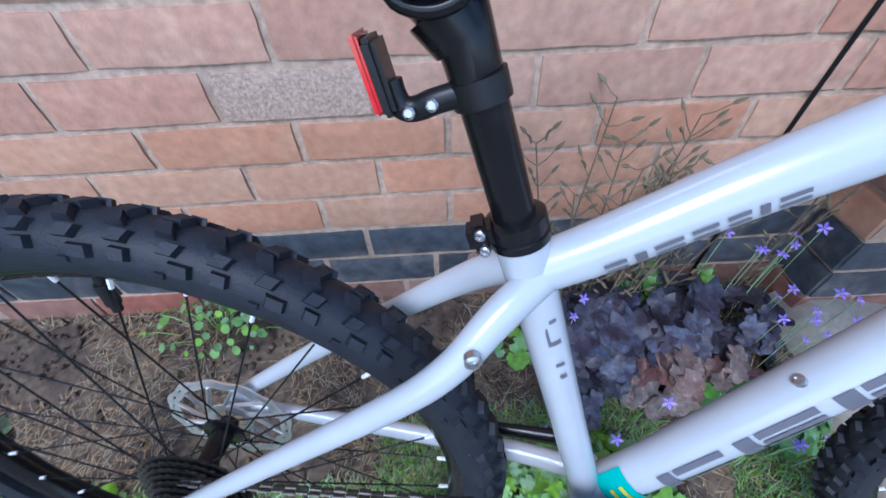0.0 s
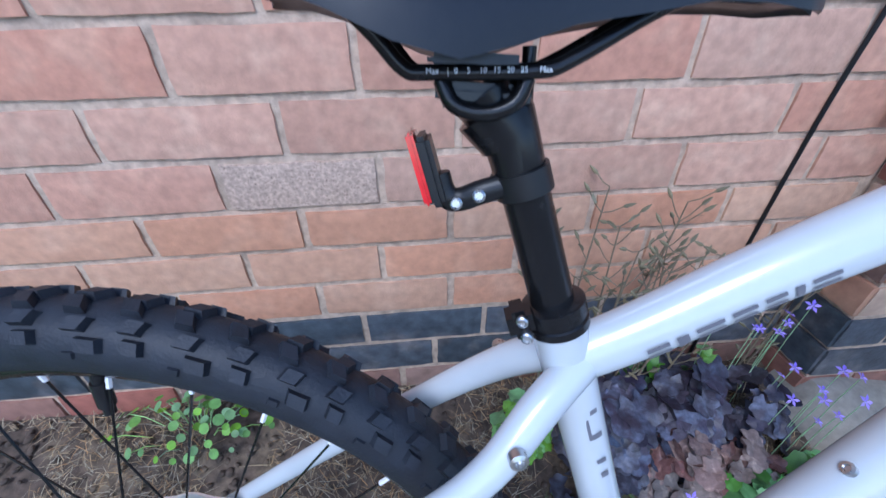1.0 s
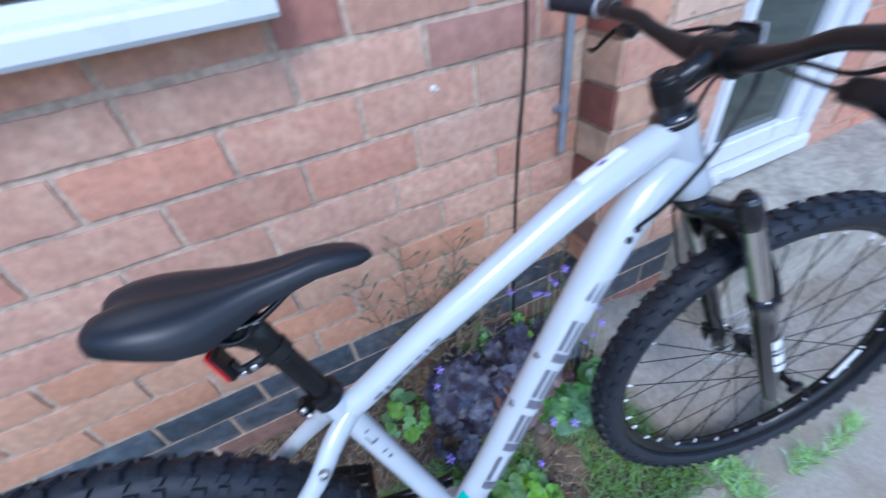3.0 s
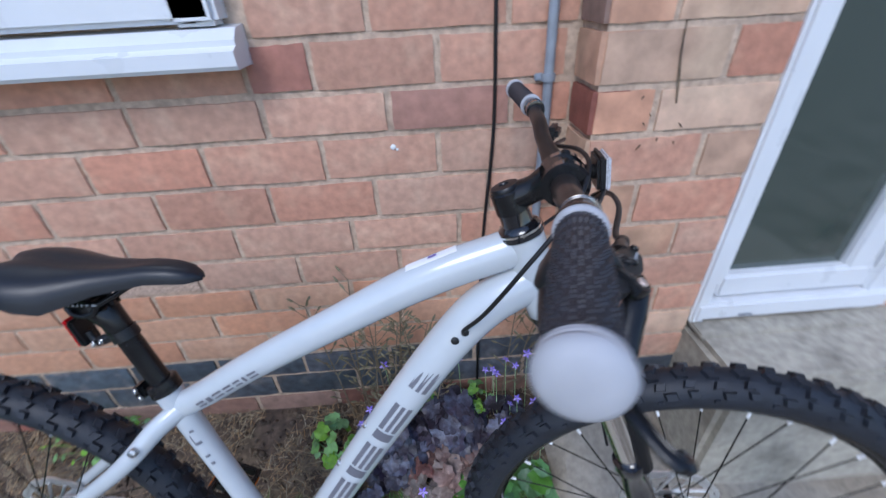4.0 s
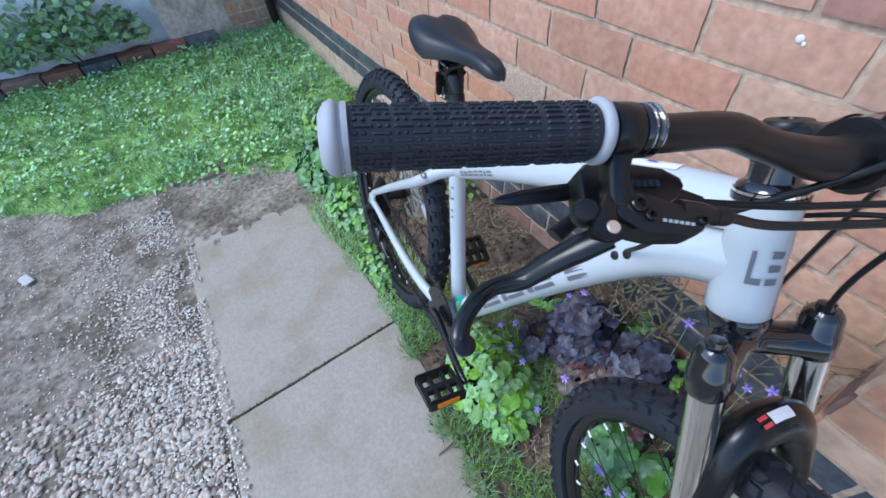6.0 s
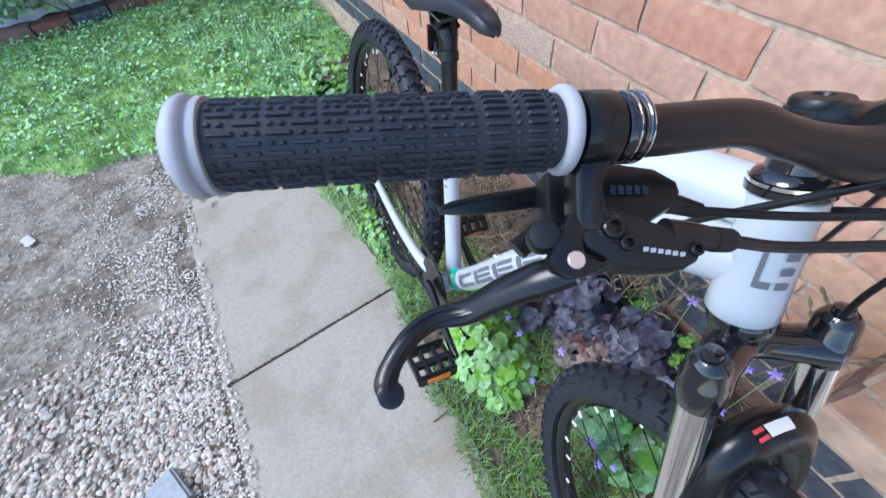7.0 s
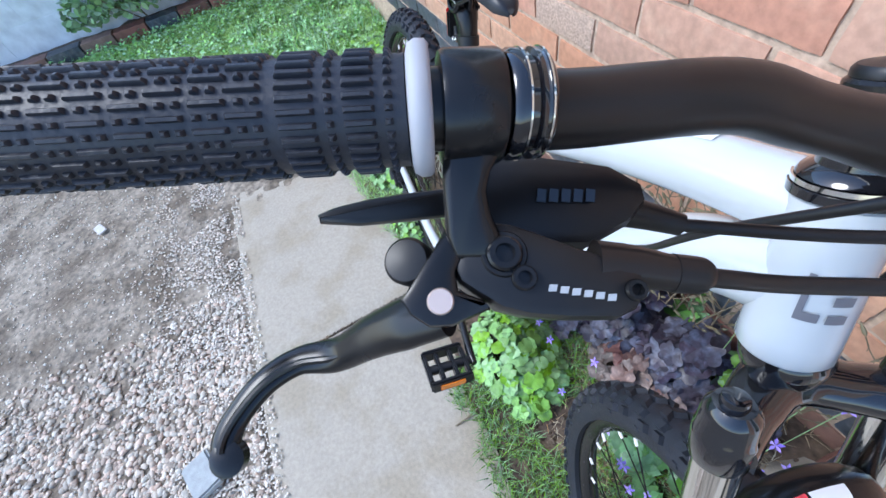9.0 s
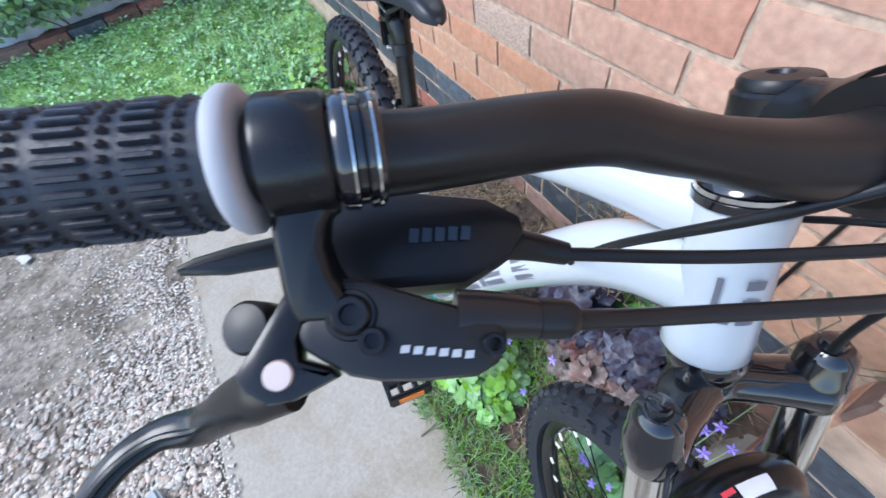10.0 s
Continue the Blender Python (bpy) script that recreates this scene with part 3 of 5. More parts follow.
for lo_h, hi_h, lo, hi in ((-0.066, -0.036, 24, 31), (-0.066, -0.060, 31, 48), (-0.066, -0.060, 55, 76), (-0.054, -0.048, 55, 76), (-0.042, -0.036, 55, 76)):
    upright_mark(head, H0, -DOWN, lo_h, hi_h, lo, hi, 0.0257)
for lo_h, hi_h, lo, hi in ((-0.075, -0.07, 0, 35), (-0.075, -0.055, 0, 8), (-0.052, -0.048, 0, 35), (-0.10, -0.096, 5, 30), (-0.115, -0.11, 8, 28)):
    upright_mark(seat_ob, CL, SEAT_DIR, lo_h, hi_h, lo, hi, 0.0170)
tube_mark(down_ob, dn, 0.652, 0.672, 0.0232, -60, 80, TEAL, "teal sticker with yellow print")
tube_mark(down_ob, dn, 0.657, 0.660, 0.0236, -20, 40, YELLOW)
tube_mark(down_ob, dn, 0.664, 0.667, 0.0236, -20, 40, YELLOW)
for x in (0.775, 0.822):
    p = on_line(dn, x)
    up = Vector((-0.8, 0, 0.6)).normalized()
    part("bottle_boss", Geo().lathe(p + up * 0.0235 + Vector((0, -0.006, 0)), up, [(0, 0.0055), (0.0035, 0.005), (0.004, 0.003), (0.002, 0.0025), (0.002, 0.0001)], 14), STEEL, down_ob)
for dz in (0, -0.012):
    part("cable_port", Geo().lathe(on_line(dn, 0.944) + Vector((dz, -0.0245, 0.004 + dz)), (0, -1, 0.1), [(0, 0.005), (0.002, 0.005), (0.003, 0.003)], 12), BLACKPL, down_ob)

# seat clamp, post and saddle
cl = part("seat_clamp", Geo().lathe(CL + SEAT_DIR * 0.015, SEAT_DIR, [(0, 0.0185), (0.001, 0.0202), (0.006, 0.0202), (0.007, 0.0188), (0.009, 0.0188), (0.010, 0.0202), (0.019, 0.0202), (0.020, 0.0185)], 30)
          .box(Matrix.Translation(CL + SEAT_DIR * 0.025 + Vector((-0.024, -0.008, 0))) @ Euler((0, radians(-17), 0)).to_matrix().to_4x4(), (0.016, 0.022, 0.02), 0.004), BLACKMET, bike, "black seat clamp collar")
for k, h in enumerate((0.019, 0.031)):
    part("bolt", Geo().lathe(CL + SEAT_DIR * h + Vector((-0.0225, -0.0185, 0)), (-0.2, -1, 0.1), [(0, 0.0036), (0.003, 0.0036), (0.0038, 0.0026), (0.002, 0.0022), (0.002, 0.0001)], 14), STEEL, cl)
PT = CL + SEAT_DIR * 0.15
post = part("seatpost", Geo().lathe(CL + SEAT_DIR * 0.02, SEAT_DIR, [(0, 0.0137), (0.098, 0.0137), (0.100, 0.0143), (0.118, 0.0148), (0.132, 0.0150), (0.143, 0.0128), (0.150, 0.008)], 32), BLACKMET, bike, "black alloy seatpost")
part("post_head", Geo().box(pose(0.474, 0, 0.796, 0, 4, 0), (0.046, 0.034, 0.012), 0.004).tube([(0.489, 0, 0.775), (0.478, 0, 0.79)], [0.0165, 0.019], 18)
     .box(pose(0.470, 0, 0.811, 0, 4, 0), (0.044, 0.048, 0.008), 0.003), BLACKMET, post)
part("post_head_body", Geo().tube(curve_points([(0.4945, 0, 0.752), (0.4895, 0, 0.770), (0.482, 0, 0.785), (0.474, 0, 0.797)], 4), along([0.0145, 0.0155, 0.0175, 0.0205], 13), 24, 0.82, up=(1, 0, 0)), BLACKMET, post)
part("post_head_yoke", Geo().tube(curve_points([(0.454, -0.017, 0.804), (0.460, -0.0185, 0.793), (0.474, -0.0190, 0.789), (0.488, -0.0185, 0.793), (0.494, -0.017, 0.804)], 4), 0.0040, 10), BLACKMET, post)
for xx in (0.497,):
    part("clamp_bolt", Geo().tube([(xx, 0, 0.775), (xx, 0, 0.818)], 0.0035, 10).lathe((xx, 0.006, 0.778), (0, -1, 0), [(0, 0.0045), (0.012, 0.0045)], 14), BLACKMET, post)


def saddle_shell():
    """Lofted padding: rows across from one skirt over the top to the other."""
    st = [(0.377, 0.018, 0.850, 0.012, 0.008), (0.3798, 0.032, 0.855, 0.016, 0.015), (0.3883, 0.0430, 0.8605, 0.0205, 0.014), (0.4034, 0.0500, 0.8625, 0.0265, 0.011), (0.4251, 0.0540, 0.862, 0.034, 0.006),
          (0.4467, 0.0540, 0.859, 0.041, 0.003), (0.4694, 0.0490, 0.8555, 0.0435, 0.001), (0.492, 0.0390, 0.853, 0.036, 0.0), (0.5146, 0.0300, 0.852, 0.0280, 0.0), (0.5429, 0.0246, 0.852, 0.0239, 0.0),
          (0.5712, 0.0209, 0.853, 0.0205, 0.0), (0.5948, 0.0185, 0.851, 0.0193, 0.0), (0.6127, 0.0148, 0.846, 0.0166, 0.0), (0.6242, 0.0080, 0.839, 0.0092, 0.0), (0.628, 0.0019, 0.833, 0.0037, 0.0)]
    st = [(0.628 - (0.628 - x) * 1.045, hw * 1.13, z - 0.0035, drop * 1.10, notch) for x, hw, z, drop, notch in st]
    g, n = Geo(), 25
    vs = []
    for x, hw, z, drop, notch in st:
        for k in range(n):
            t = math.pi * (k / (n - 1))
            c, s = math.cos(t), math.sin(t)
            e = abs(c) ** 0.75 * (1 if c > 0 else -1)
            y = hw * e
            zz = z + 0.004 - 0.93 * drop * (1 - s ** 0.6)
            groove = math.exp(-(y / 0.012) ** 2)
            vs.append((x + notch * groove, y, zz - 0.0035 * groove * (1 if x < 0.56 else 0.3)))
    fs = [(i * n + k, i * n + k + 1, (i + 1) * n + k + 1, (i + 1) * n + k) for i in range(len(st) - 1) for k in range(n - 1)]
    g.add(vs, fs)
    k2 = len(g.v)
    inner = []
    for i, (x, hw, z, drop, notch) in enumerate(st):
        inner += [(x * 0.97 + 0.014, hw * 0.80, z + 0.004 - 0.93 * drop + 0.002), (x * 0.97 + 0.014, -hw * 0.80, z + 0.004 - 0.93 * drop + 0.002)]
    g.add(inner, [])
    for i in range(len(st) - 1):
        g.f.append((i * n, (i + 1) * n, k2 + 2 * (i + 1), k2 + 2 * i))
        g.f.append(((i + 1) * n + n - 1, i * n + n - 1, k2 + 2 * i + 1, k2 + 2 * (i + 1) + 1))
        g.f.append((k2 + 2 * i, k2 + 2 * (i + 1), k2 + 2 * (i + 1) + 1, k2 + 2 * i + 1))
    e = len(st) - 1
    g.f.append(tuple(range(n)) + (k2 + 1, k2))
    g.f.append(tuple(e * n + k for k in range(n - 1, -1, -1)) + (k2 + 2 * e, k2 + 2 * e + 1))
    return g


saddle = part("saddle", saddle_shell(), SADDLEMAT, bike, "matt black padded saddle", 75)
part("saddle_base", Geo().box(pose(0.592, 0, 0.838, 0, 4, 0), (0.05, 0.024, 0.010), 0.004), BLACKPL, saddle)
for s in (-1, 1):
    rail = curve_points([(0.410, s * 0.030, 0.838), (0.426, s * 0.026, 0.822), (0.438, s * 0.023, 0.8085), (0.450, s * 0.022, 0.807), (0.496, s * 0.022, 0.807), (0.512, s * 0.020, 0.811), (0.548, s * 0.014, 0.830), (0.578, s * 0.010, 0.842)], 5)
    rl = part("rail", Geo().tube(rail, 0.0036, 12), BLACKMET, saddle)


def lettering(text, size, m, mat, parent, name="lettering", stretch=1.0):
    cu = bpy.data.curves.new(name, "FONT")
    cu.body, cu.size, cu.extrude = text, size, 0.00008
    cu.align_x, cu.align_y = "CENTER", "CENTER"
    tmp = bpy.data.objects.new(name, cu)
    scene.collection.objects.link(tmp)
    me = bpy.data.meshes.new_from_object(tmp.evaluated_get(bpy.context.evaluated_depsgraph_get()))
    bpy.data.objects.remove(tmp)
    me.materials.append(mat)
    ob = new(name, me)
    ob.parent = parent
    ob.matrix_basis = m @ Matrix.Diagonal((stretch, 1, 1, 1))
    return ob


near_rail = [o for o in saddle.children if o.name.startswith("rail")][0]
for txt, xx in (("Max", 0.4505), ("|", 0.4575), ("0", 0.461), ("5", 0.4665), ("10", 0.473), ("15", 0.479), ("20", 0.485), ("25", 0.491), ("Max", 0.5005)):
    lettering(txt, 0.0034, pose(xx, -0.0258, 0.8075, 90, 0, 0), WHITEPRINT, near_rail)

# rear light on the post
LB = Vector((0.484, 0, 0.752))
lamp = part("rear_light", Geo().box(Matrix.Translation((0.4475, -0.004, 0.7595)) @ Euler((0, radians(-14), 0)).to_matrix().to_4x4(), (0.0085, 0.027, 0.038), 0.0025), BLACKPL, bike, "small red rear light on a black bracket")
part("lens", Geo().box(Matrix.Translation((0.4420, -0.004, 0.7608)) @ Euler((0, radians(-14), 0)).to_matrix().to_4x4(), (0.0042, 0.0255, 0.039), 0.0015), REDLENS, lamp, "red ribbed lens")
part("bracket", Geo().tube(curve_points([(0.451, -0.004, 0.757), (0.4535, -0.004, 0.748), (0.458, -0.004, 0.7425), (0.465, -0.004, 0.7425), (0.474, -0.006, 0.7465), (0.486, -0.006, 0.7500)], 4), 0.0054, 12, 1.3), BLACKPL, lamp)
part("post_clamp", Geo().lathe(CL + SEAT_DIR * 0.108, SEAT_DIR, [(0, 0.0142), (0, 0.0164), (0.014, 0.0164), (0.014, 0.0142)], 28), BLACKPL, lamp)
for xx, zz in ((0.4612, 0.7422), (0.4735, 0.7462)):
    part("screw", Geo().lathe((xx, -0.0105, zz), (-0.1, -1, 0.1), [(0, 0.0036), (0.0022, 0.0036), (0.0028, 0.0028), (0.0022, 0.0022), (0.0022, 0.0001)], 14)
         , STEEL, lamp)


# wheels
def tyre_geo():
    """Carcass with a round section, and rows of raised blocks on the tread."""
    g = Geo()
    seg, half = 96, 0.0255
    prof = []
    for k in range(15):
        t = radians(-128 + 256 * k / 14)
        prof.append((half * math.sin(t), R - 0.030 + 0.0262 * math.cos(t)))
    prof = prof + [(p[0] * 0.8, p[1]) for p in (prof[-1], prof[0])]
    g.lathe((0, 0, 0), (0, 1, 0), prof, seg, closed=True)

    def block(angle, off, w, l, h, skew):
        """A tapered block at an angle round the wheel and an angle across the tread."""
        t = radians(off)
        ctr_r = R - 0.030
        vs = []
        for level, k in ((-0.001, 1.12), (h, 0.82)):
            for du, dv in ((-1, -1), (1, -1), (1, 1), (-1, 1)):
                aa = angle + (du * l / 2 * k + dv * w / 2 * skew) / R
                tt = t + dv * w / 2 * k / 0.0262
                rr = 0.0262 + level
                rad = ctr_r + rr * math.cos(tt)
                vs.append((rad * math.sin(aa), rr * math.sin(tt) * half / 0.0262, rad * math.cos(aa)))
        g.add(vs, [(3, 2, 1, 0), (4, 5, 6, 7), (0, 1, 5, 4), (1, 2, 6, 5), (2, 3, 7, 6), (3, 0, 4, 7)])

    n = 64
    for i in range(n):
        a = 2 * math.pi * i / n
        odd = i % 2
        for s in (-1, 1):
            block(a + 0.004 * s, s * (13 if odd else 9), 0.0105, 0.013, 0.0056, 0.45 * s)
            block(a + 0.02, s * (41 if odd else 37), 0.0085, 0.013, 0.0055, -0.35 * s)
            block(a + (0.05 if odd else 0.03), s * (66 if odd else 62), 0.0085, 0.0155 if odd else 0.012, 0.0050, 0.2 * s)
            if odd:
                block(a + 0.01, s * 84, 0.005, 0.008, 0.0016, 0)
    return g


def rim_geo():
    p = [(-0.0125, 0.2905), (-0.0125, 0.282), (-0.010, 0.278), (-0.006, 0.272), (0, 0.270), (0.006, 0.272), (0.010, 0.278), (0.0125, 0.282), (0.0125, 0.2905), (0.010, 0.2905), (0.009, 0.285), (-0.009, 0.285), (-0.010, 0.2905)]
    return Geo().lathe((0, 0, 0), (0, 1, 0), [(a, b + 0.016) for a, b in p], 96, closed=True)


TYRE = build("tyre", tyre_geo(), RUBBER, 35)


def wheel(name, centre, turn, rear):
    rim = part(name, rim_geo(), BLACKMET, bike, "black spoked rim")
    rim.matrix_basis = turn @ Matrix.Translation(centre)
    t = new("tyre", TYRE)
    t.parent = rim
    tagged(t, "knobbly black rubber tyre")
    part("hub", Geo().lathe((0, 0.05, 0), (0, -1, 0), [(0, 0.006), (0.002, 0.012), (0.014, 0.013), (0.016, 0.026), (0.019, 0.026), (0.022, 0.014), (0.05, 0.012), (0.078, 0.014), (0.081, 0.024), (0.084, 0.024), (0.086, 0.012), (0.1, 0.010)], 24), BLACKMET, rim)
    for k in range(32):
        a = 2 * math.pi * (k + 0.5) / 32
        side = 1 if k % 2 else -1
        b = a + (0.9 if (k // 2) % 2 else -0.9)
        p0 = Vector((0.024 * math.sin(b), side * 0.032, 0.024 * math.cos(b)))
        p1 = Vector((0.287 * math.sin(a), side * 0.002, 0.287 * math.cos(a)))
        part("spoke", Geo().tube([p0, p1], 0.00105, 6), BLACKMET, rim)
        d = (p1 - p0).normalized()
        part("nipple", Geo().tube([p1 - d * 0.011, p1], 0.0021, 6), WHITEPRINT, rim)
    va = 0.06 if rear else 2.4
    part("valve", Geo().tube([(0.286 * math.sin(va), 0, 0.286 * math.cos(va)), (0.248 * math.sin(va), 0, 0.248 * math.cos(va))], [0.0042, 0.0042], 10)
         .tube([(0.278 * math.sin(va), 0, 0.278 * math.cos(va)), (0.256 * math.sin(va), 0, 0.256 * math.cos(va))], [0.006, 0.006], 10), BLACKPL, rim)
    # brake disc on the far side: a scalloped track, slots cut through it, carried by swept arms
    disc, n = Geo(), 96
    vs = []
    for yy in (0.050, 0.0522):
        for k in range(n):
            a = 2 * math.pi * k / n
            ro, ri = 0.0790 + 0.0018 * math.cos(12 * a), 0.0655 + 0.0016 * math.cos(12 * a + 1)
            vs += [(ro * math.sin(a), yy, ro * math.cos(a)), (0.0738 * math.sin(a), yy, 0.0738 * math.cos(a)),
                   (0.0712 * math.sin(a), yy, 0.0712 * math.cos(a)), (ri * math.sin(a), yy, ri * math.cos(a))]
    fs = []
    for k in range(n):
        p, q, h = 4 * k, 4 * ((k + 1) % n), 4 * n
        for j in ((0, 1), (2, 3)) if k % 4 < 2 else ((0, 1), (1, 2), (2, 3)):
            fs += [(p + j[0], q + j[0], q + j[1], p + j[1]), (h + p + j[1], h + q + j[1], h + q + j[0], h + p + j[0])]
        fs += [(p, p + h, q + h, q), (p + 3, q + 3, q + 3 + h, p + 3 + h)]
    disc.add(vs, fs)
    arms = [Geo()]
    arms[0].lathe((0, 0.050, 0), (0, 1, 0), [(0, 0.020), (0, 0.030), (0.0022, 0.030), (0.0022, 0.020)], 40, closed=True)
    for k in range(6):
        a = 2 * math.pi * k / 6
        for da in (0.35, 0.95):
            arms.append(Geo().tube([(0.028 * math.sin(a), 0.051, 0.028 * math.cos(a)), (0.067 * math.sin(a + da), 0.051, 0.067 * math.cos(a + da))], 0.0026, 6))
    part("brake_disc", disc, ROTORMET, rim, "scalloped steel brake disc")
    for g in arms:
        part("disc_carrier", g, ROTORMET, rim)
    return rim


rear = wheel("rear_wheel", RA, Matrix.Identity(4), True)
front = wheel("front_wheel", FA, FORK, False)
front.matrix_basis = front.matrix_basis @ Matrix.Diagonal((0.982, 1, 0.982, 1))
part("spoke_reflector", Geo().box(pose(0.243 * math.sin(2.0), -0.012, 0.243 * math.cos(2.0), 0, -90 + math.degrees(2.0) + 90, 0), (0.085, 0.004, 0.014), 0.0015), WHITEPRINT, front, "white strip reflector on the spokes")

# cassette, derailleur, chain and cranks
cas = Geo()
for k in range(8):
    rad = 0.062 - 0.005 * k
    teeth = 40 - 3 * k
    ring = []
    for i in range(teeth * 2):
        a = math.pi * i / teeth
        ring.append((math.sin(a) * (rad + (0.003 if i % 2 else 0)), math.cos(a) * (rad + (0.003 if i % 2 else 0))))
    cas.plate(ring[::-1], RA + Vector((0, -0.030 - 0.0042 * k, 0)), (1, 0, 0), (0, 0, 1), 0.0018)
part("cassette", cas, CHAINMET, rear, "dark oily steel sprockets").matrix_basis = Matrix.Translation(-RA)
CH = BB + Vector((0, -0.048, 0))
ring = []
for i in range(64):
    a = 2 * math.pi * i / 64
    ring.append((math.cos(a) * (0.064 + (0.0035 if i % 2 else 0)), math.sin(a) * (0.064 + (0.0035 if i % 2 else 0))))
crank = part("chainring", Geo().plate(ring, CH, (1, 0, 0), (0, 0, 1), 0.003), BLACKMET, bike)
part("chain_guard_ring", Geo().lathe(CH + Vector((0, 0.004, 0)), (0, -1, 0), [(0, 0.050), (0, 0.058), (0.003, 0.058), (0.003, 0.050)], 48, closed=True), BLACKMET, crank)


def chain_run(a, b, n):
    g = Geo()
    for i in range(n):
        p, q = Vector(a).lerp(Vector(b), i / n), Vector(a).lerp(Vector(b), (i + 0.9) / n)
        off = Vector((0, 0.0016 if i % 2 else 0.0028, 0))
        for s in (-1, 1):
            g.tube([p + off * s, q + off * s], 0.0028, 6, 0.35)
    return g


part("chain", chain_run(CH + Vector((0, 0, 0.066)), RA + Vector((0.004, -0.044, 0.04)), 34), CHAINMET, bike, "greasy dark chain", 30)
part("chain", chain_run(CH + Vector((0, 0, -0.066)), RA + Vector((0.05, -0.044, -0.12)), 34), CHAINMET, bike, "greasy dark chain", 30)
der = part("rear_derailleur", Geo().box(pose(0.225, -0.075, 0.285, 0, 25, 0), (0.05, 0.028, 0.032), 0.008).box(pose(0.235, -0.056, 0.235, 0, 18, 0), (0.018, 0.010, 0.10), 0.005)
           .tube(curve_points([(0.20, -0.078, 0.315), (0.195, -0.085, 0.295), (0.21, -0.085, 0.275)], 4), 0.011, 12), BLACKPL, bike, "black rear derailleur")
for zz, xx in ((0.272, 0.222), (0.198, 0.247)):
    part("jockey_wheel", Geo().lathe((xx, -0.045, zz), (0, -1, 0), [(0, 0.006), (0, 0.019), (0.004, 0.019), (0.004, 0.006)], 18), BLACKPL, der)
for s, ang in ((-1, 2), (1, 182)):
    d = Vector((math.cos(radians(ang)), 0, math.sin(radians(ang))))
    c0, c1 = BB + Vector((0, s * 0.062, 0)), BB + Vector((0, s * 0.078, 0)) + d * 0.168
    arm = part("crank_arm", Geo().tube(curve_points([c0 - d * 0.012, c0 + d * 0.02, c0.lerp(c1, 0.5), c1 - d * 0.01, c1 + d * 0.010], 4), along([0.014, 0.0135, 0.0105, 0.011, 0.009], 17), 14, 0.7, up=(0, 1, 0)), BLACKMET, bike, "black crank arm")
    pc = c1 + Vector((0, s * 0.050, 0))
    tilt = -12 if s < 0 else 25
    m = Matrix.Translation(pc) @ Euler((0, radians(tilt), 0)).to_matrix().to_4x4()
    pd = part("pedal", Geo().tube([c1, pc + Vector((0, s * 0.036, 0))], 0.009, 12), BLACKPL, bike, "black plastic cage pedal with amber reflectors")
    for dx in (-0.034, 0.034):
        part("cage_side", Geo().box(m @ pose(dx, 0, 0), (0.009, 0.078, 0.026), 0.003), BLACKPL, pd)
    for dy in (-0.035, -0.013, 0.013, 0.035):
        part("cage_bar", Geo().box(m @ pose(0, dy, 0), (0.060, 0.008, 0.022), 0.0025), BLACKPL, pd)
    for dx in (-0.0383, 0.0383):
        part("reflector", Geo().box(m @ pose(dx * 1.03, 0, 0), (0.002, 0.046, 0.013), 0.0008), AMBER, pd, "amber reflector")

# fork: everything that steers
def steered(g):
    return g.moved(FORK)


LEG = 0.062
def leg_point(side, dist):
    """A point of a fork leg, dist along the steering axis from the top of the head tube."""
    return H0 + DOWN * dist + FWD * (0.030 + 0.035 * max(0, dist - 0.10)) + Vector((0, side * LEG, 0))


AXLE_D = 0.586
fork = part("fork_crown", steered(Geo().lathe(H0 + DOWN * 0.105, DOWN, [(0, 0.024), (0.004, 0.0255), (0.012, 0.024), (0.02, 0.0215)], 30)
            .tube(curve_points([leg_point(-1, 0.138), H0 + DOWN * 0.136 + FWD * 0.018 + Vector((0, -0.035, 0)), H0 + DOWN * 0.132 + FWD * 0.004, H0 + DOWN * 0.136 + FWD * 0.018 + Vector((0, 0.035, 0)), leg_point(1, 0.138)], 6), along([0.019, 0.017, 0.020, 0.017, 0.019], 25), 16, 0.8)), GLOSSBLK, bike, "gloss black suspension fork crown")
for s in (-1, 1):
    part("crown_cap", steered(Geo().lathe(leg_point(s, 0.104), DOWN, [(0, 0.007), (0.0005, 0.011), (0.004, 0.0140), (0.008, 0.0153), (0.022, 0.0160), (0.024, 0.0170), (0.046, 0.0170), (0.049, 0.0155)], 28)), GLOSSBLK, fork)
    part("preload_knob", steered(Geo().lathe(leg_point(s, 0.098), DOWN, [(0, 0.005), (0.001, 0.0072), (0.008, 0.0082)], 14)), GLOSSBLK, fork)
    st = part("stanchion", steered(Geo().tube([leg_point(s, 0.15), leg_point(s, 0.34)], 0.0142, 24)), CHROME, bike, "polished chrome stanchion")
    low = part("lower_leg", steered(Geo().lathe(leg_point(s, 0.305), DOWN, [(0, 0.0155), (0.001, 0.0195), (0.012, 0.0205), (0.016, 0.0185), (0.05, 0.0185), (0.20, 0.0165), (0.27, 0.015), (0.295, 0.0125), (0.30, 0.006)], 26)), GLOSSBLK, bike, "black fork lower leg")
    base = leg_point(s, 0.40)
    for k, (a, b) in enumerate(() if s > 0 else ((0.40, 0.425), (0.43, 0.436), (0.442, 0.468), (0.474, 0.492))):
        gg = Geo().lathe(leg_point(s, a), DOWN, [(0, 0.0188), (b - a, 0.0184)], 20)
        gg.f = [f for f in gg.f if len(f) == 4 and sum(gg.v[i][1] for i in f) / 4 < base.y - 0.006 and sum(gg.v[i][0] for i in f) / 4 > base.x - 0.2]
        part("marking", steered(gg), WHITEPRINT, low)
apex = H0 + DOWN * (AXLE_D - 0.380) + FWD * 0.036
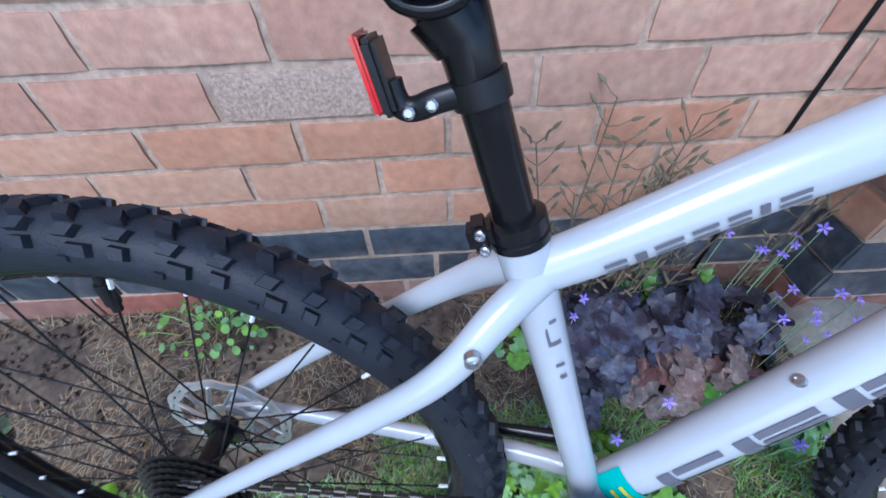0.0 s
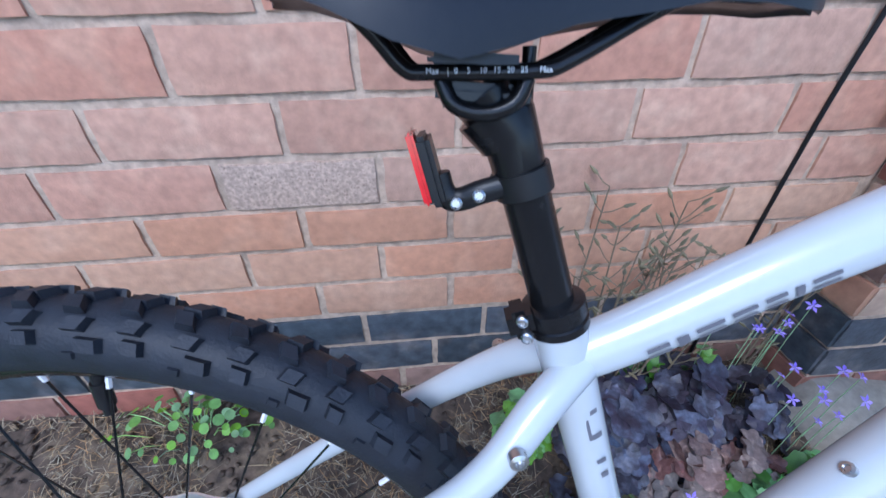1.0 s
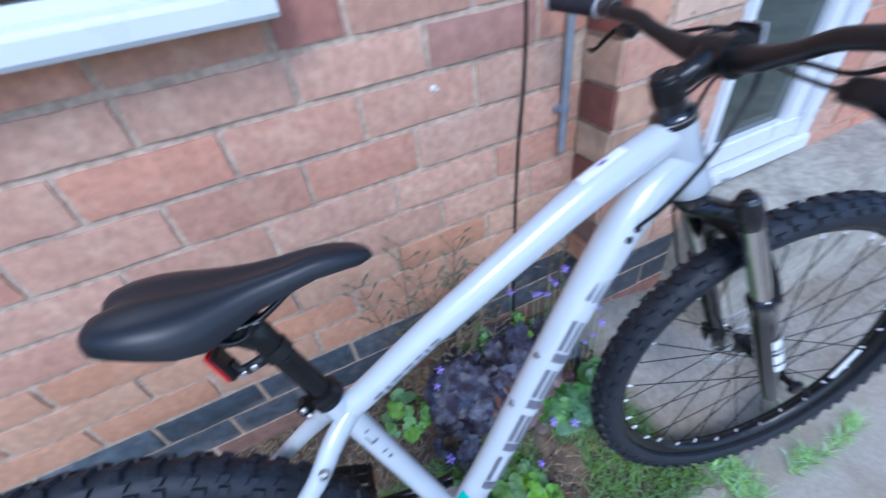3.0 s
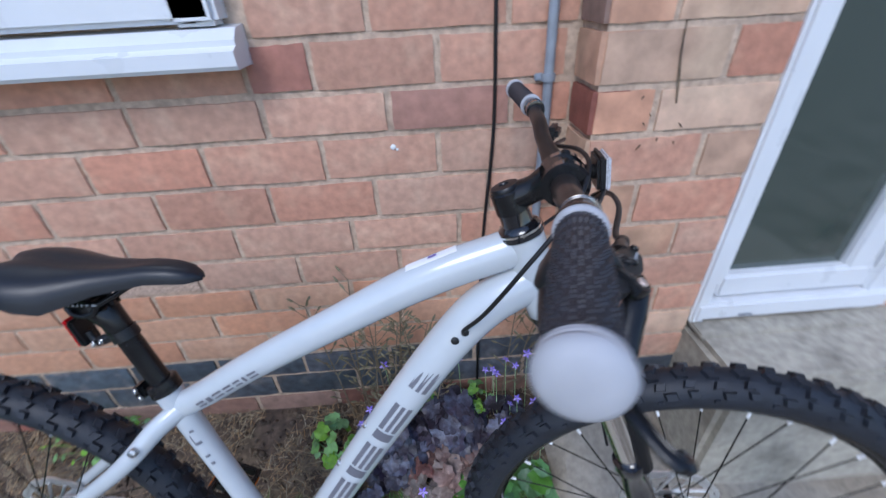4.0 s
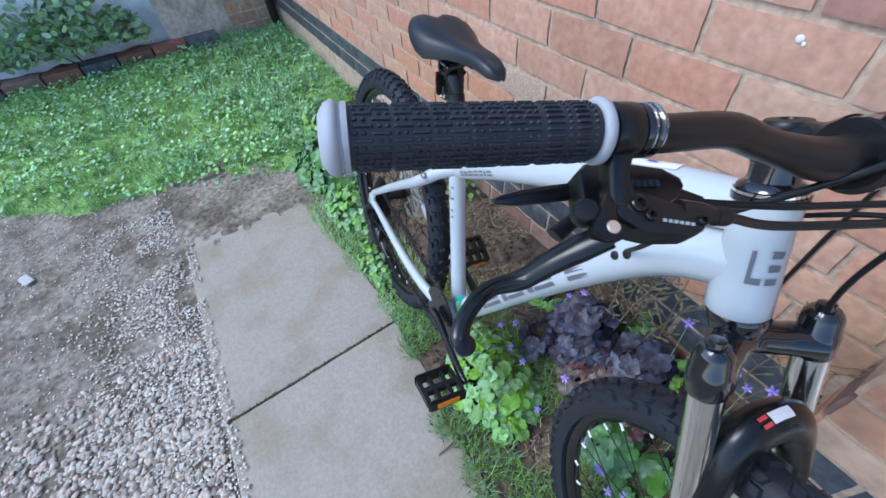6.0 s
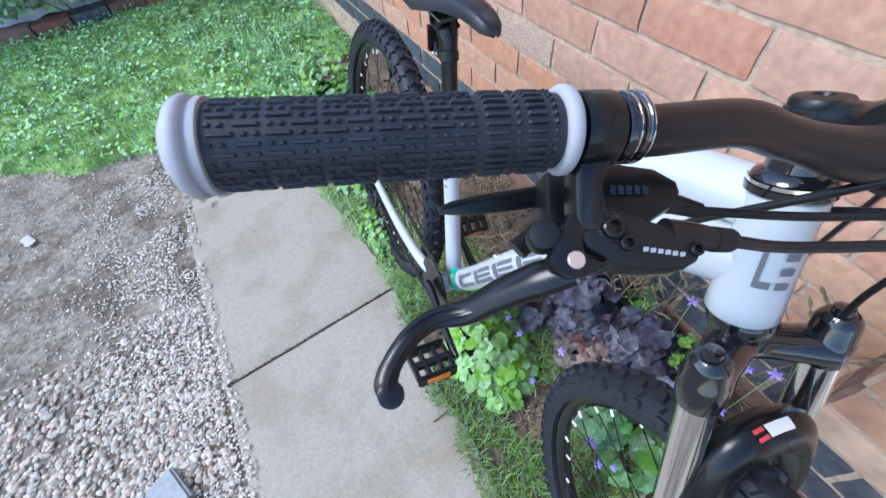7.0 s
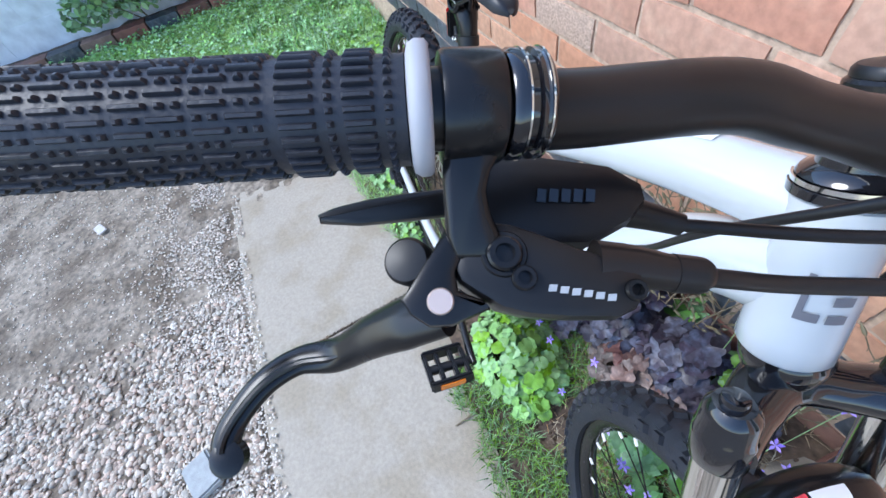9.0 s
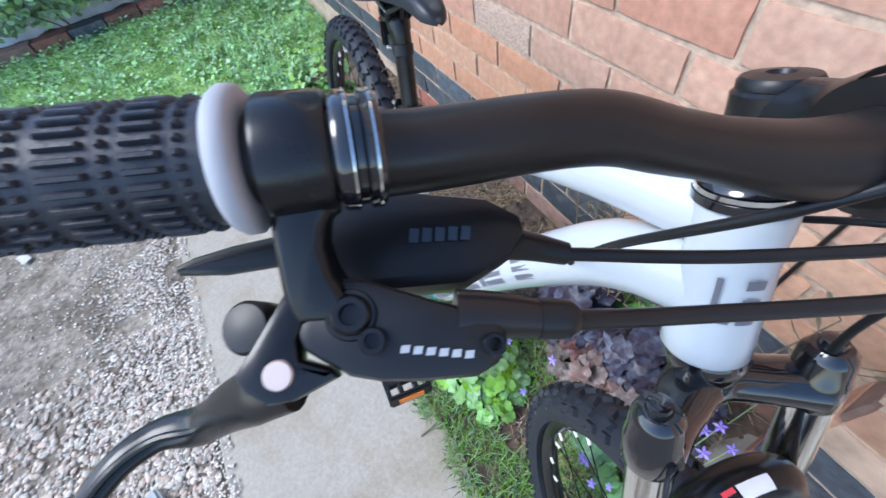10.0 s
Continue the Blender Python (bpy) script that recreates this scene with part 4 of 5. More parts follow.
arch_pts = curve_points([leg_point(-1, 0.318) + FWD * 0.012, leg_point(-1, 0.26) + FWD * 0.016 + Vector((0, 0.010, 0)), apex + FWD * 0.012 + Vector((0, -0.026, 0)), apex + FWD * 0.012 + Vector((0, 0.026, 0)), leg_point(1, 0.26) + FWD * 0.016 + Vector((0, -0.010, 0)), leg_point(1, 0.318) + FWD * 0.012], 6)
arch = part("fork_brace", steered(Geo().tube(arch_pts, along([0.017, 0.016, 0.022, 0.022, 0.016, 0.017], len(arch_pts)), 18, 0.8, up=(1, 0, 0))), BLACKMET, bike, "black fork brace arching over the tyre")
# sticker wrapped over the top of the brace
arch_rads = along([0.017, 0.016, 0.022, 0.022, 0.016, 0.017], len(arch_pts))
facing = (FWD * 0.45 - DOWN).normalized()


def brace_patch(a, b, lift, reach):
    g = Geo().tube(arch_pts[a:b], [r * lift for r in arch_rads[a:b]], 36, 0.8, False, False, (1, 0, 0))
    def turned(f):
        c = sum((Vector(g.v[q]) for q in f), Vector()) / len(f)
        ax = min(arch_pts, key=lambda p: (p - c).length)
        return (c - ax).normalized().dot(facing)
    g.f = [f for f in g.f if turned(f) > reach]
    return g


part("sticker", steered(brace_patch(13, 17, 1.03, 0.955)), STICKER, arch, "small white and red sticker")
part("sticker_mark", steered(brace_patch(13, 15, 1.045, 0.965)), STICKRED, arch)
part("front_caliper", steered(Geo().box(Matrix.Translation(FA + Vector((-0.055, 0.060, 0.035))) @ pose(0, 0, 0, 0, -20, 0), (0.045, 0.03, 0.05), 0.009)), BLACKPL, bike)
part("front_axle", steered(Geo().tube([FA + Vector((0, -0.078, 0)), FA + Vector((0, 0.078, 0))], 0.007, 12).lathe(FA + Vector((0, -0.074, 0)), (0, -1, 0), [(0, 0.014), (0.008, 0.013), (0.009, 0.006)], 16)), BLACKMET, bike)

# headset, stem, bar
UP = -DOWN
part("headset", steered(Geo().lathe(H0, UP, [(0, 0.0225), (0.001, 0.0265), (0.006, 0.0265), (0.007, 0.0225), (0.009, 0.0225), (0.010, 0.0245), (0.013, 0.023), (0.016, 0.018), (0.022, 0.0175), (0.032, 0.0175)], 32)), GLOSSBLK, bike, "black and silver headset")
part("headset_ring", steered(Geo().lathe(H0 + UP * 0.0068, UP, [(0, 0.0225), (0, 0.0258), (0.0026, 0.0258), (0.0026, 0.0225)], 32)), CHROME, bike)
ST = H0 + UP * 0.054
BC = Vector((1.047, 0, 0.942))
stem = part("stem", steered(Geo().lathe(H0 + UP * 0.030, UP, [(0, 0.0175), (0.001, 0.0185), (0.024, 0.0180), (0.026, 0.0160)], 28)
            .tube(curve_points([ST - UP * 0.010, ST.lerp(BC, 0.5) - UP * 0.004, BC - Vector((0.012, 0, 0.002))], 4), along([0.0165, 0.0145, 0.018], 9), 20)
            .tube([BC + Vector((0, -0.024, 0)), BC + Vector((0, 0.024, 0))], 0.0215, 26)), BLACKMET, bike, "black handlebar stem")
part("stem_cap", steered(Geo().lathe(ST + UP * 0.002, UP, [(0, 0.0165), (0.003, 0.0165), (0.005, 0.015), (0.006, 0.006), (0.004, 0.005), (0.004, 0.001)], 26)), BLACKPL, stem)
for sy in (-0.017, 0.017):
    part("stem_bolt", steered(Geo().lathe(BC + Vector((0.004, sy, 0.0205)), (0.2, 0, 1), [(0, 0.005), (0.004, 0.005), (0.005, 0.0035), (0.002, 0.003), (0.002, 0.0001)], 12)), BLACKMET, stem)
    part("face_plate", steered(Geo().tube([BC + Vector((0.003, sy - 0.006, 0)), BC + Vector((0.003, sy + 0.006, 0))], 0.0232, 24)), GLOSSBLK, stem)
RING, GEND = Vector((1.0033, -0.2065, 0.9729)), Vector((0.9701, -0.3207, 0.9768))
INV = STEER.inverted()
near_pts = [INV @ GEND, INV @ RING, INV @ Vector((1.0105, -0.176, 0.969)), INV @ Vector((1.018, -0.132, 0.9655))]
bend = [Vector((1.036, -0.098, 0.960)), Vector((1.043, -0.060, 0.947)), BC + Vector((0, -0.034, 0)), BC]
half_bar = near_pts + bend
whole = half_bar + [Vector((p.x, -p.y, p.z)) for p in half_bar[-2::-1]]
pts = curve_points(whole, 6)
rads = [0.0093 if abs(p.y) > 0.085 else 0.0093 + 0.0045 * min(1, (0.085 - abs(p.y)) / 0.045) for p in pts]
bar = part("handlebar", Geo().tube(pts, rads, 28).moved(STEER), BARPAINT, bike, "satin black riser handlebar")


def grip(a, b, label):
    """A rubber grip between two points, with grey end rings and rows of raised dashes and dots."""
    a, b = Vector(a), Vector(b)
    d, ln = (b - a).normalized(), (b - a).length
    s = d.cross(Vector((0, 0, 1))).normalized()
    u = s.cross(d)
    body = Geo().lathe(a + d * 0.006, d, [(0, 0.0110), (0.0, 0.0128), (ln - 0.012, 0.0123), (ln - 0.012, 0.011)], 60)
    rows = 30
    half = math.pi / rows * 0.50

    def stud(t0, h0, h1):
        """A raised stud from h0 to h1 along the grip, with sloped sides and a rounded crown."""
        vs = []
        for rr, dt, dh in ((0.0122, 1.0, 0.0), (0.0132, 0.86, 0.0003), (0.0136, 0.5, 0.0007)):
            for u0, v0 in ((h0 + dh, -dt), (h1 - dh, -dt), (h1 - dh, dt), (h0 + dh, dt)):
                t = t0 + v0 * half
                vs.append(a + d * u0 + (s * math.cos(t) + u * math.sin(t)) * rr)
        fs = [(8, 9, 10, 11)]
        for q in (0, 4):
            fs += [(q + i, q + (i + 1) % 4, q + 4 + (i + 1) % 4, q + 4 + i) for i in range(4)]
        body.add(vs, fs)

    band = ln - 0.033
    for k in range(rows):
        t0 = 2 * math.pi * k / rows
        h = 0.0095 + (0.0068 if k % 2 else 0.0)
        if k % 2:
            stud(t0, 0.0090, 0.0112)
            stud(t0, 0.0122, 0.0144)
        while h < band - 0.004:
            end = min(h + 0.0074, band - 0.001)
            stud(t0, h, end)
            for e in (0.0014, 0.0045):
                if end + e + 0.0020 < band:
                    stud(t0, end + e, end + e + 0.0020)
            h = end + 0.0078
        h = band + 0.001
        for w in (0.0078, 0.0018, 0.0066, 0.0018):
            stud(t0, h, h + w)
            h += w + 0.0018
    gr = part("grip", body, GRIPRUB, bike, label, 35)
    part("end_cap", Geo().lathe(a - d * 0.004, d, [(0, 0.004), (0.0005, 0.010), (0.003, 0.0138), (0.0055, 0.0152), (0.0075, 0.0148), (0.0080, 0.0134), (0.0090, 0.0134), (0.0095, 0.0143), (0.0115, 0.0143), (0.0118, 0.0128)], 44), GREYRUB, gr, "grey rubber end cap", 60)
    part("inner_ring", Geo().lathe(b - d * 0.0085, d, [(0.0028, 0.0122), (0.0032, 0.0140), (0.0048, 0.0150), (0.0070, 0.0149), (0.0078, 0.0140), (0.0080, 0.009)], 44), GREYRUB, gr, "grey rubber ring", 60)
    return gr


grip(GEND, RING, "black rubber grip with raised dashes and grey end rings")
def mirror(p):
    q = INV @ Vector(p)
    return STEER @ Vector((q.x, -q.y, q.z))


grip(mirror(GEND), mirror(RING), "black rubber grip against the wall")

# ---------------------------------------------------------------- controls on the bar
EX, EY, NB = Vector((0.3505, 0.9351, -0.0517)), Vector((-0.8203, 0.3331, 0.4649)), Vector((0.452, -0.1205, 0.8839))
BP = Vector((1.038, -0.195, 0.947))


def on_body(a, b, h=0.0):
    return BP + EX * a + EY * b + NB * h


def bolt(parent, p, axis, r, mat, name="bolt"):
    hexed = Geo().lathe(p, axis, [(0, r), (0.0012, r), (0.0018, r * 0.86), (0.0018, r * 0.55), (-0.0005, r * 0.5), (-0.0005, 0.0001)], 22)
    return part(name, hexed, mat, parent, "", 30)


clampg = Geo()
bd = (RING - GEND).normalized()
cb = RING + bd * 0.0010
clampg.lathe(cb, Vector((0.24, 0.967, -0.07)), [(0, 0.0092), (0.0002, 0.0124), (0.0014, 0.0130), (0.0128, 0.0130), (0.0138, 0.0125), (0.0139, 0.0092)], 40)
lever_mount = part("brake_lever_clamp", clampg, BLACKMET, bike, "black brake lever clamp on the bar")
root = on_body(-0.0155, 0.0105, -0.0030)
neck = [(0.006, -0.006), (0.0072, 0.0), (0.0046, 0.005), (0.0034, 0.0105), (0.0042, 0.0150), (0.0066, 0.0190), (0.0066, 0.0290), (-0.0066, 0.0290), (-0.0068, 0.0120), (-0.0060, 0.0), (-0.0040, -0.006)]
part("clamp_bracket", Geo().plate(neck, root, EX, cb + bd * 0.0068 - root, 0.0125, 0.0022), BLACKMET, lever_mount, "", 60)
shift_clamp = part("shifter_clamp", Geo().lathe(cb + bd * 0.0142, Vector((0.2, 0.975, -0.08)), [(0, 0.0092), (0.0002, 0.0116), (0.0012, 0.0124), (0.0036, 0.0124), (0.0042, 0.0114), (0.0056, 0.0114), (0.0062, 0.0124), (0.0085, 0.0124), (0.0095, 0.0116), (0.0096, 0.0092)], 40), GLOSSBLK, bike, "gloss black shifter clamp")
for k in (0.0032, 0.0078):
    part("shiny_edge", Geo().lathe(cb + bd * (0.0142 + k), Vector((0.2, 0.975, -0.08)), [(0, 0.0123), (0, 0.01255), (0.0004, 0.01255), (0.0004, 0.0123)], 40), CHROME, shift_clamp)
body = Geo().plate([(-0.0150, 0.0118), (-0.0182, 0.0070), (-0.0198, 0.0018), (-0.0182, -0.0020), (-0.0150, -0.0042), (-0.0085, -0.0082), (-0.0020, -0.0098), (0.0068, -0.0104), (0.0182, -0.0104), (0.0232, -0.0080), (0.0258, -0.0035), (0.0246, 0.0004), (0.0180, 0.0042), (0.0095, 0.0068), (0.0000, 0.0104), (-0.0060, 0.0124), (-0.0110, 0.0128)], on_body(0, 0, -0.0075), EX, EY, 0.016, 0.0026)
master = part("brake_master_cylinder", body, BLACKPL, bike, "matt black hydraulic brake lever body")
part("shoulder", Geo().lathe(on_body(-0.0078, 0.0045, -0.0045), NB, [(0, 0.0062), (0.0044, 0.0060), (0.0056, 0.0052), (0.0056, 0.0044), (0.0048, 0.0042), (0.0048, 0.0001)], 30), BLACKPL, master)
bolt(master, on_body(-0.0078, 0.0045, 0.0008), NB, 0.0042, BLACKMET)
bolt(master, on_body(-0.0034, -0.0012, 0.0008), NB, 0.0030, BLACKMET)
bolt(master, on_body(0.0222, -0.0038, 0.0003), NB, 0.0026, BLACKMET)
part("hose_socket", Geo().tube(curve_points([on_body(0.015, 0.003, -0.005), on_body(0.024, 0.0025, -0.005), on_body(0.033, 0.0012, -0.005), on_body(0.0365, 0.0008, -0.005)], 4), along([0.0062, 0.0055, 0.0046, 0.0046], 13), 18), BARPAINT, master)
boot = part("hose_boot", Geo().tube(curve_points([on_body(0.034, 0.001, -0.005), on_body(0.041, 0.0004, -0.005), on_body(0.0435, 0.0, -0.005)], 4), along([0.0049, 0.0046, 0.0030], 9), 18), BLACKPL, master)
# light bars in place of the maker's name
for k in range(6):
    a0 = 0.0022 + k * 0.0027
    m = Matrix.Translation(on_body(a0 + 0.001, -0.0034 - 0.00042 * k, 0.00062)) @ Matrix((EX, EY, NB)).transposed().to_4x4()
    part("marking", Geo().plate([(-0.0011, -0.0008), (0.0008, -0.0008), (0.0012, 0.0008), (-0.0007, 0.0008)], m.translation, EX, EY, 0.0002), SILVERPRINT, master)
# lever blade and pivot
arm = Geo().plate([(-0.0205, 0.0125), (-0.0285, -0.0010), (-0.0318, -0.0062), (-0.0295, -0.0098), (-0.0250, -0.0125), (-0.0198, -0.0122), (-0.0110, -0.0082), (-0.0125, -0.0062), (-0.0185, -0.0040), (-0.0190, 0.0000), (-0.0160, 0.0080), (-0.0150, 0.0125)], on_body(0, 0, -0.0035), EX, EY, 0.0085, 0.0016)
part("pivot_fork", arm, BLACKMET, master)
part("pivot_pin", Geo().lathe(on_body(-0.0226, -0.0066, 0.0006), NB, [(0, 0.0032), (0.0006, 0.0031), (0.0009, 0.0028), (0.0009, 0.0001)], 26), PINMET, master, "pale pivot pin head")
blade_pts = curve_points([on_body(-0.0210, -0.0085, -0.005), (1.0300, -0.2262, 0.9315), (1.0244, -0.2368, 0.9210), (1.0195, -0.2488, 0.9090), (1.0153, -0.2609, 0.9055), (1.0175, -0.2723, 0.9040), (1.0233, -0.2830, 0.8998), (1.0290, -0.2880, 0.8965), (1.0335, -0.2872, 0.8945)], 6)
blade = part("brake_lever", Geo().tube(blade_pts, along([0.0062, 0.0072, 0.0066, 0.0056, 0.0046, 0.0044, 0.0043, 0.0050, 0.0046], len(blade_pts)), 18, 0.62, up=(0.3, 0, 1)), BLACKMET, bike, "black two-finger brake lever blade")
part("blade_rib", Geo().tube([p + NB * 0.0030 + Vector((0.001, 0, 0)) for p in blade_pts[4:44]], 0.0012, 8), BLACKMET, blade)
part("blade_tip", Geo().lathe(Vector((1.0315, -0.2872, 0.8925)), NB, [(0, 0.003), (0.001, 0.0052), (0.005, 0.0052), (0.006, 0.003)], 20), BLACKMET, blade)
part("reach_knob", Geo().lathe(on_body(-0.0290, 0.0036, -0.012), EX * -0.25 + NB, [(0, 0.0052), (0.001, 0.0060), (0.008, 0.0060), (0.009, 0.0052), (0.0095, 0.002)], 26), BLACKPL, master)
# shifter pod below the bar, paddles towards the grip
pod = part("gear_shifter", Geo().plate([(-0.036, -0.013), (-0.033, -0.017), (0.006, -0.016), (0.019, -0.009), (0.025, -0.002), (0.024, 0.004), (0.014, 0.010), (-0.008, 0.013), (-0.030, 0.012), (-0.035, 0.007)], (1.0065, -0.1685, 0.9315), EX, EY, 0.020, 0.004), BLACKPL, bike, "matt black trigger gear shifter")
for k in range(5):
    m = Matrix.Translation(Vector((1.0100, -0.1775, 0.9412)) + EX * (0.0036 * k)) @ Matrix((EX, EY, NB)).transposed().to_4x4() @ pose(0, 0, 0, 0, 0, -8)
    part("marking", Geo().box(m, (0.0026, 0.0040, 0.0003)), material("shifter_print", (0.035, 0.055, 0.08), 0.45) if k == 0 else bpy.data.materials["shifter_print"], pod)
part("cable_socket", Geo().tube(curve_points([(1.016, -0.152, 0.931), (1.020, -0.143, 0.928), (1.026, -0.134, 0.926)], 4), along([0.0055, 0.0045, 0.0036], 9), 16), BLACKPL, pod)
paddle = Geo().plate([(-0.019, -0.0022), (-0.006, -0.0045), (0.012, -0.0050), (0.026, -0.0050), (0.026, 0.0045), (0.010, 0.0045), (-0.002, 0.0040), (-0.014, 0.0025), (-0.0195, 0.0008)], (0.9835, -0.2235, 0.9285), (0.23, 0.97, 0.0), (-0.75, 0.2, 0.6), 0.0060, 0.0020)
part("thumb_paddle", paddle, BLACKPL, pod)
part("thumb_paddle", Geo().tube(curve_points([(1.000, -0.176, 0.925), (0.998, -0.195, 0.915), (1.000, -0.212, 0.909)], 5), along([0.006, 0.0048, 0.006], 11), 14, 0.6), BLACKPL, pod)

# hoses and cables
def hose(name, pts, r, mat=BLACKPL, label="black cable housing"):
    return part(name, Geo().tube(curve_points(pts, 8), r, 12), mat, bike, label)


hose("brake_hose", [on_body(0.042, 0.0, -0.005), (1.060, -0.120, 0.930), (1.085, -0.060, 0.930), (1.098, 0.000, 0.922), (1.096, 0.034, 0.902), (1.085, 0.045, 0.860), (1.085, 0.052, 0.80), (1.105, 0.075, 0.72), (1.15, 0.086, 0.58), (1.19, 0.080, 0.43)], 0.0025)
hose("gear_cable", [(1.025, -0.136, 0.926), (1.050, -0.090, 0.926), (1.085, -0.020, 0.930), (1.100, 0.018, 0.920), (1.088, 0.042, 0.900), (1.050, 0.045, 0.875), (1.000, 0.038, 0.835), (0.965, 0.030, 0.800)], 0.0022)
hose("rear_brake_hose", [mirror(on_body(0.042, 0.0, -0.005)), (1.062, 0.090, 0.955), (1.072, 0.030, 0.962), (1.068, -0.020, 0.955), (1.045, -0.055, 0.925), (1.000, -0.062, 0.865), (0.965, -0.045, 0.805), (0.942, -0.027, 0.770)], 0.0025)
hose("rear_brake_hose_low", [(0.62, -0.020, 0.285), (0.50, -0.052, 0.290), (0.36, -0.066, 0.305), (0.25, -0.080, 0.300)], 0.0022)

# far-side lever, built alike
far_mount = part("brake_lever_clamp", Geo().lathe(mirror(cb), mirror(cb + bd) - mirror(cb), [(0, 0.0092), (0.0002, 0.0124), (0.0125, 0.0132), (0.0146, 0.0092)], 30)
                 .lathe(mirror(cb + bd * 0.0165), mirror(cb + bd) - mirror(cb), [(0, 0.0092), (0.0002, 0.0122), (0.009, 0.0124), (0.0096, 0.0092)], 30), GLOSSBLK, bike, "black brake clamp near the wall")
fb = Geo().box(Matrix.Translation(mirror(on_body(0.004, 0.0, -0.007))) @ Matrix.Rotation(radians(-20), 4, "Z"), (0.018, 0.048, 0.018), 0.005)
part("brake_master_cylinder", fb, BLACKPL, bike, "matt black hydraulic brake lever body")
lp = [mirror(p) for p in blade_pts]
part("brake_lever", Geo().tube(lp, along([0.0058, 0.0062, 0.0058, 0.0050, 0.0042, 0.0042, 0.0042, 0.0050, 0.0046], len(lp)), 14, 0.62), BLACKMET, bike, "black two-finger brake lever blade")

# clear front reflector on a bracket
rm = STEER @ Matrix.Translation((1.084, 0.010, 0.948)) @ Euler((0, radians(-6), 0)).to_matrix().to_4x4()
refl = part("front_reflector", Geo().box(rm, (0.009, 0.040, 0.036), 0.003), BLACKPL, bike, "clear plastic front reflector")
part("lens", Geo().box(rm @ pose(0.0062, 0, 0), (0.0045, 0.0375, 0.0335), 0.0015), CLEARREF, refl)
part("bracket", Geo().tube([STEER @ Vector((1.060, 0.006, 0.946)), STEER @ Vector((1.082, 0.010, 0.947))], 0.008, 12).lathe(STEER @ Vector((1.047, -0.001, 0.942)), (STEER.to_3x3() @ Vector((0, 1, 0))), [(0, 0.0165), (0, 0.0195), (0.014, 0.0195), (0.014, 0.0165)], 26), BLACKPL, refl)


for ob in bike.children:
    if ob.name.split(".")[0] in ("handlebar", "grip", "brake_lever_clamp", "shifter_clamp", "brake_master_cylinder", "brake_lever", "gear_shifter",
                                 "brake_hose", "gear_cable", "rear_brake_hose", "front_reflector"):
        ob.matrix_basis = COCKPIT

# ---------------------------------------------------------------- plants
def leaf(g, p, normal, heading, length, width, lobes=0, cup=0.15, r=rng, n=12):
    """One leaf: an outline fan round its centre, cupped or wavy."""
    nrm = Vector(normal).normalized()
    hd = Vector(heading)
    hd = hd - nrm * hd.dot(nrm)
    hd = hd.normalized() if hd.length > 1e-4 else nrm.orthogonal().normalized()
    sd = nrm.cross(hd)
    k = len(g.v)
    p = Vector(p)
    g.v.append(tuple(p))
    ph = r.uniform(0, 6)
    for i in range(n):
        a = 2 * math.pi * i / n
        rr = 1.0
        if lobes:
            rr = 0.82 + 0.18 * abs(math.cos(lobes * a / 2)) + r.uniform(-0.03, 0.03)
            if abs(a - math.pi) < 0.35:
                rr *= 0.55
        x, y = math.cos(a) * length / 2 * rr, math.sin(a) * width / 2 * rr
        z = cup * (x * x + y * y) / (length / 2) + (0.075 * length * math.sin(3 * a + ph) if lobes else 0)
        g.v.append(tuple(p + hd * x + sd * y + nrm * z))
    g.f += [(k, k + 1 + i, k + 1 + (i + 1) % n) for i in range(n)]


def leafy(centre, spread, height, count, size, lobes, r, flat=0.6, fill=0.3):
    """A mound of leaves, each on a thin stalk."""
    g, st = Geo(), Geo()
    for _ in range(count):
        a, q = r.uniform(0, 2 * math.pi), math.sqrt(r.random())
        x, y = centre[0] + spread[0] * q * math.cos(a), centre[1] + spread[1] * q * math.sin(a)
        z = bed_height(x, y) + height * (1 - q * q) * r.uniform(fill, 1) + r.uniform(0.008, 0.02)
        out = Vector((math.cos(a) * q, math.sin(a) * q - 0.25, 0))
        nrm = Vector((out.x * 0.9 + r.uniform(-0.4, 0.4), out.y * 0.9 + r.uniform(-0.4, 0.4), 1))
        s = size * r.uniform(0.55, 1.2)
        leaf(g, (x, y, z), nrm, out + Vector((r.uniform(-1, 1), r.uniform(-1, 1), 0)) * 0.6, s, s * r.uniform(0.85, 1.05), lobes, r.uniform(-0.1, 0.25), r, 28 if lobes else 10)
        if r.random() < 0.5:
            b = Vector((centre[0] + (x - centre[0]) * 0.5, centre[1] + (y - centre[1]) * 0.5, bed_height(x, y)))
            st.tube([b, (Vector((x, y, z)) + b) / 2 + Vector((0, 0, 0.01)), (x, y, z)], 0.0009, 4, caps=False)
    return g, st


def plant(name, label, category, centre, spread, height, count, size, lobes, mat, seed, stem_mat, group=""):
    r = random.Random(seed)
    g, st = leafy(centre, spread, height, count, size, lobes, r)
    base = tagged(new(name), label, category, group)
    base.location = (centre[0], centre[1], bed_height(*centre))
    back = Matrix.Translation(-Vector(base.location))
    part("foliage", g.moved(back), mat, base, "", 60)
    if st.v:
        part("stalk", st.moved(back), stem_mat, base)
    return base


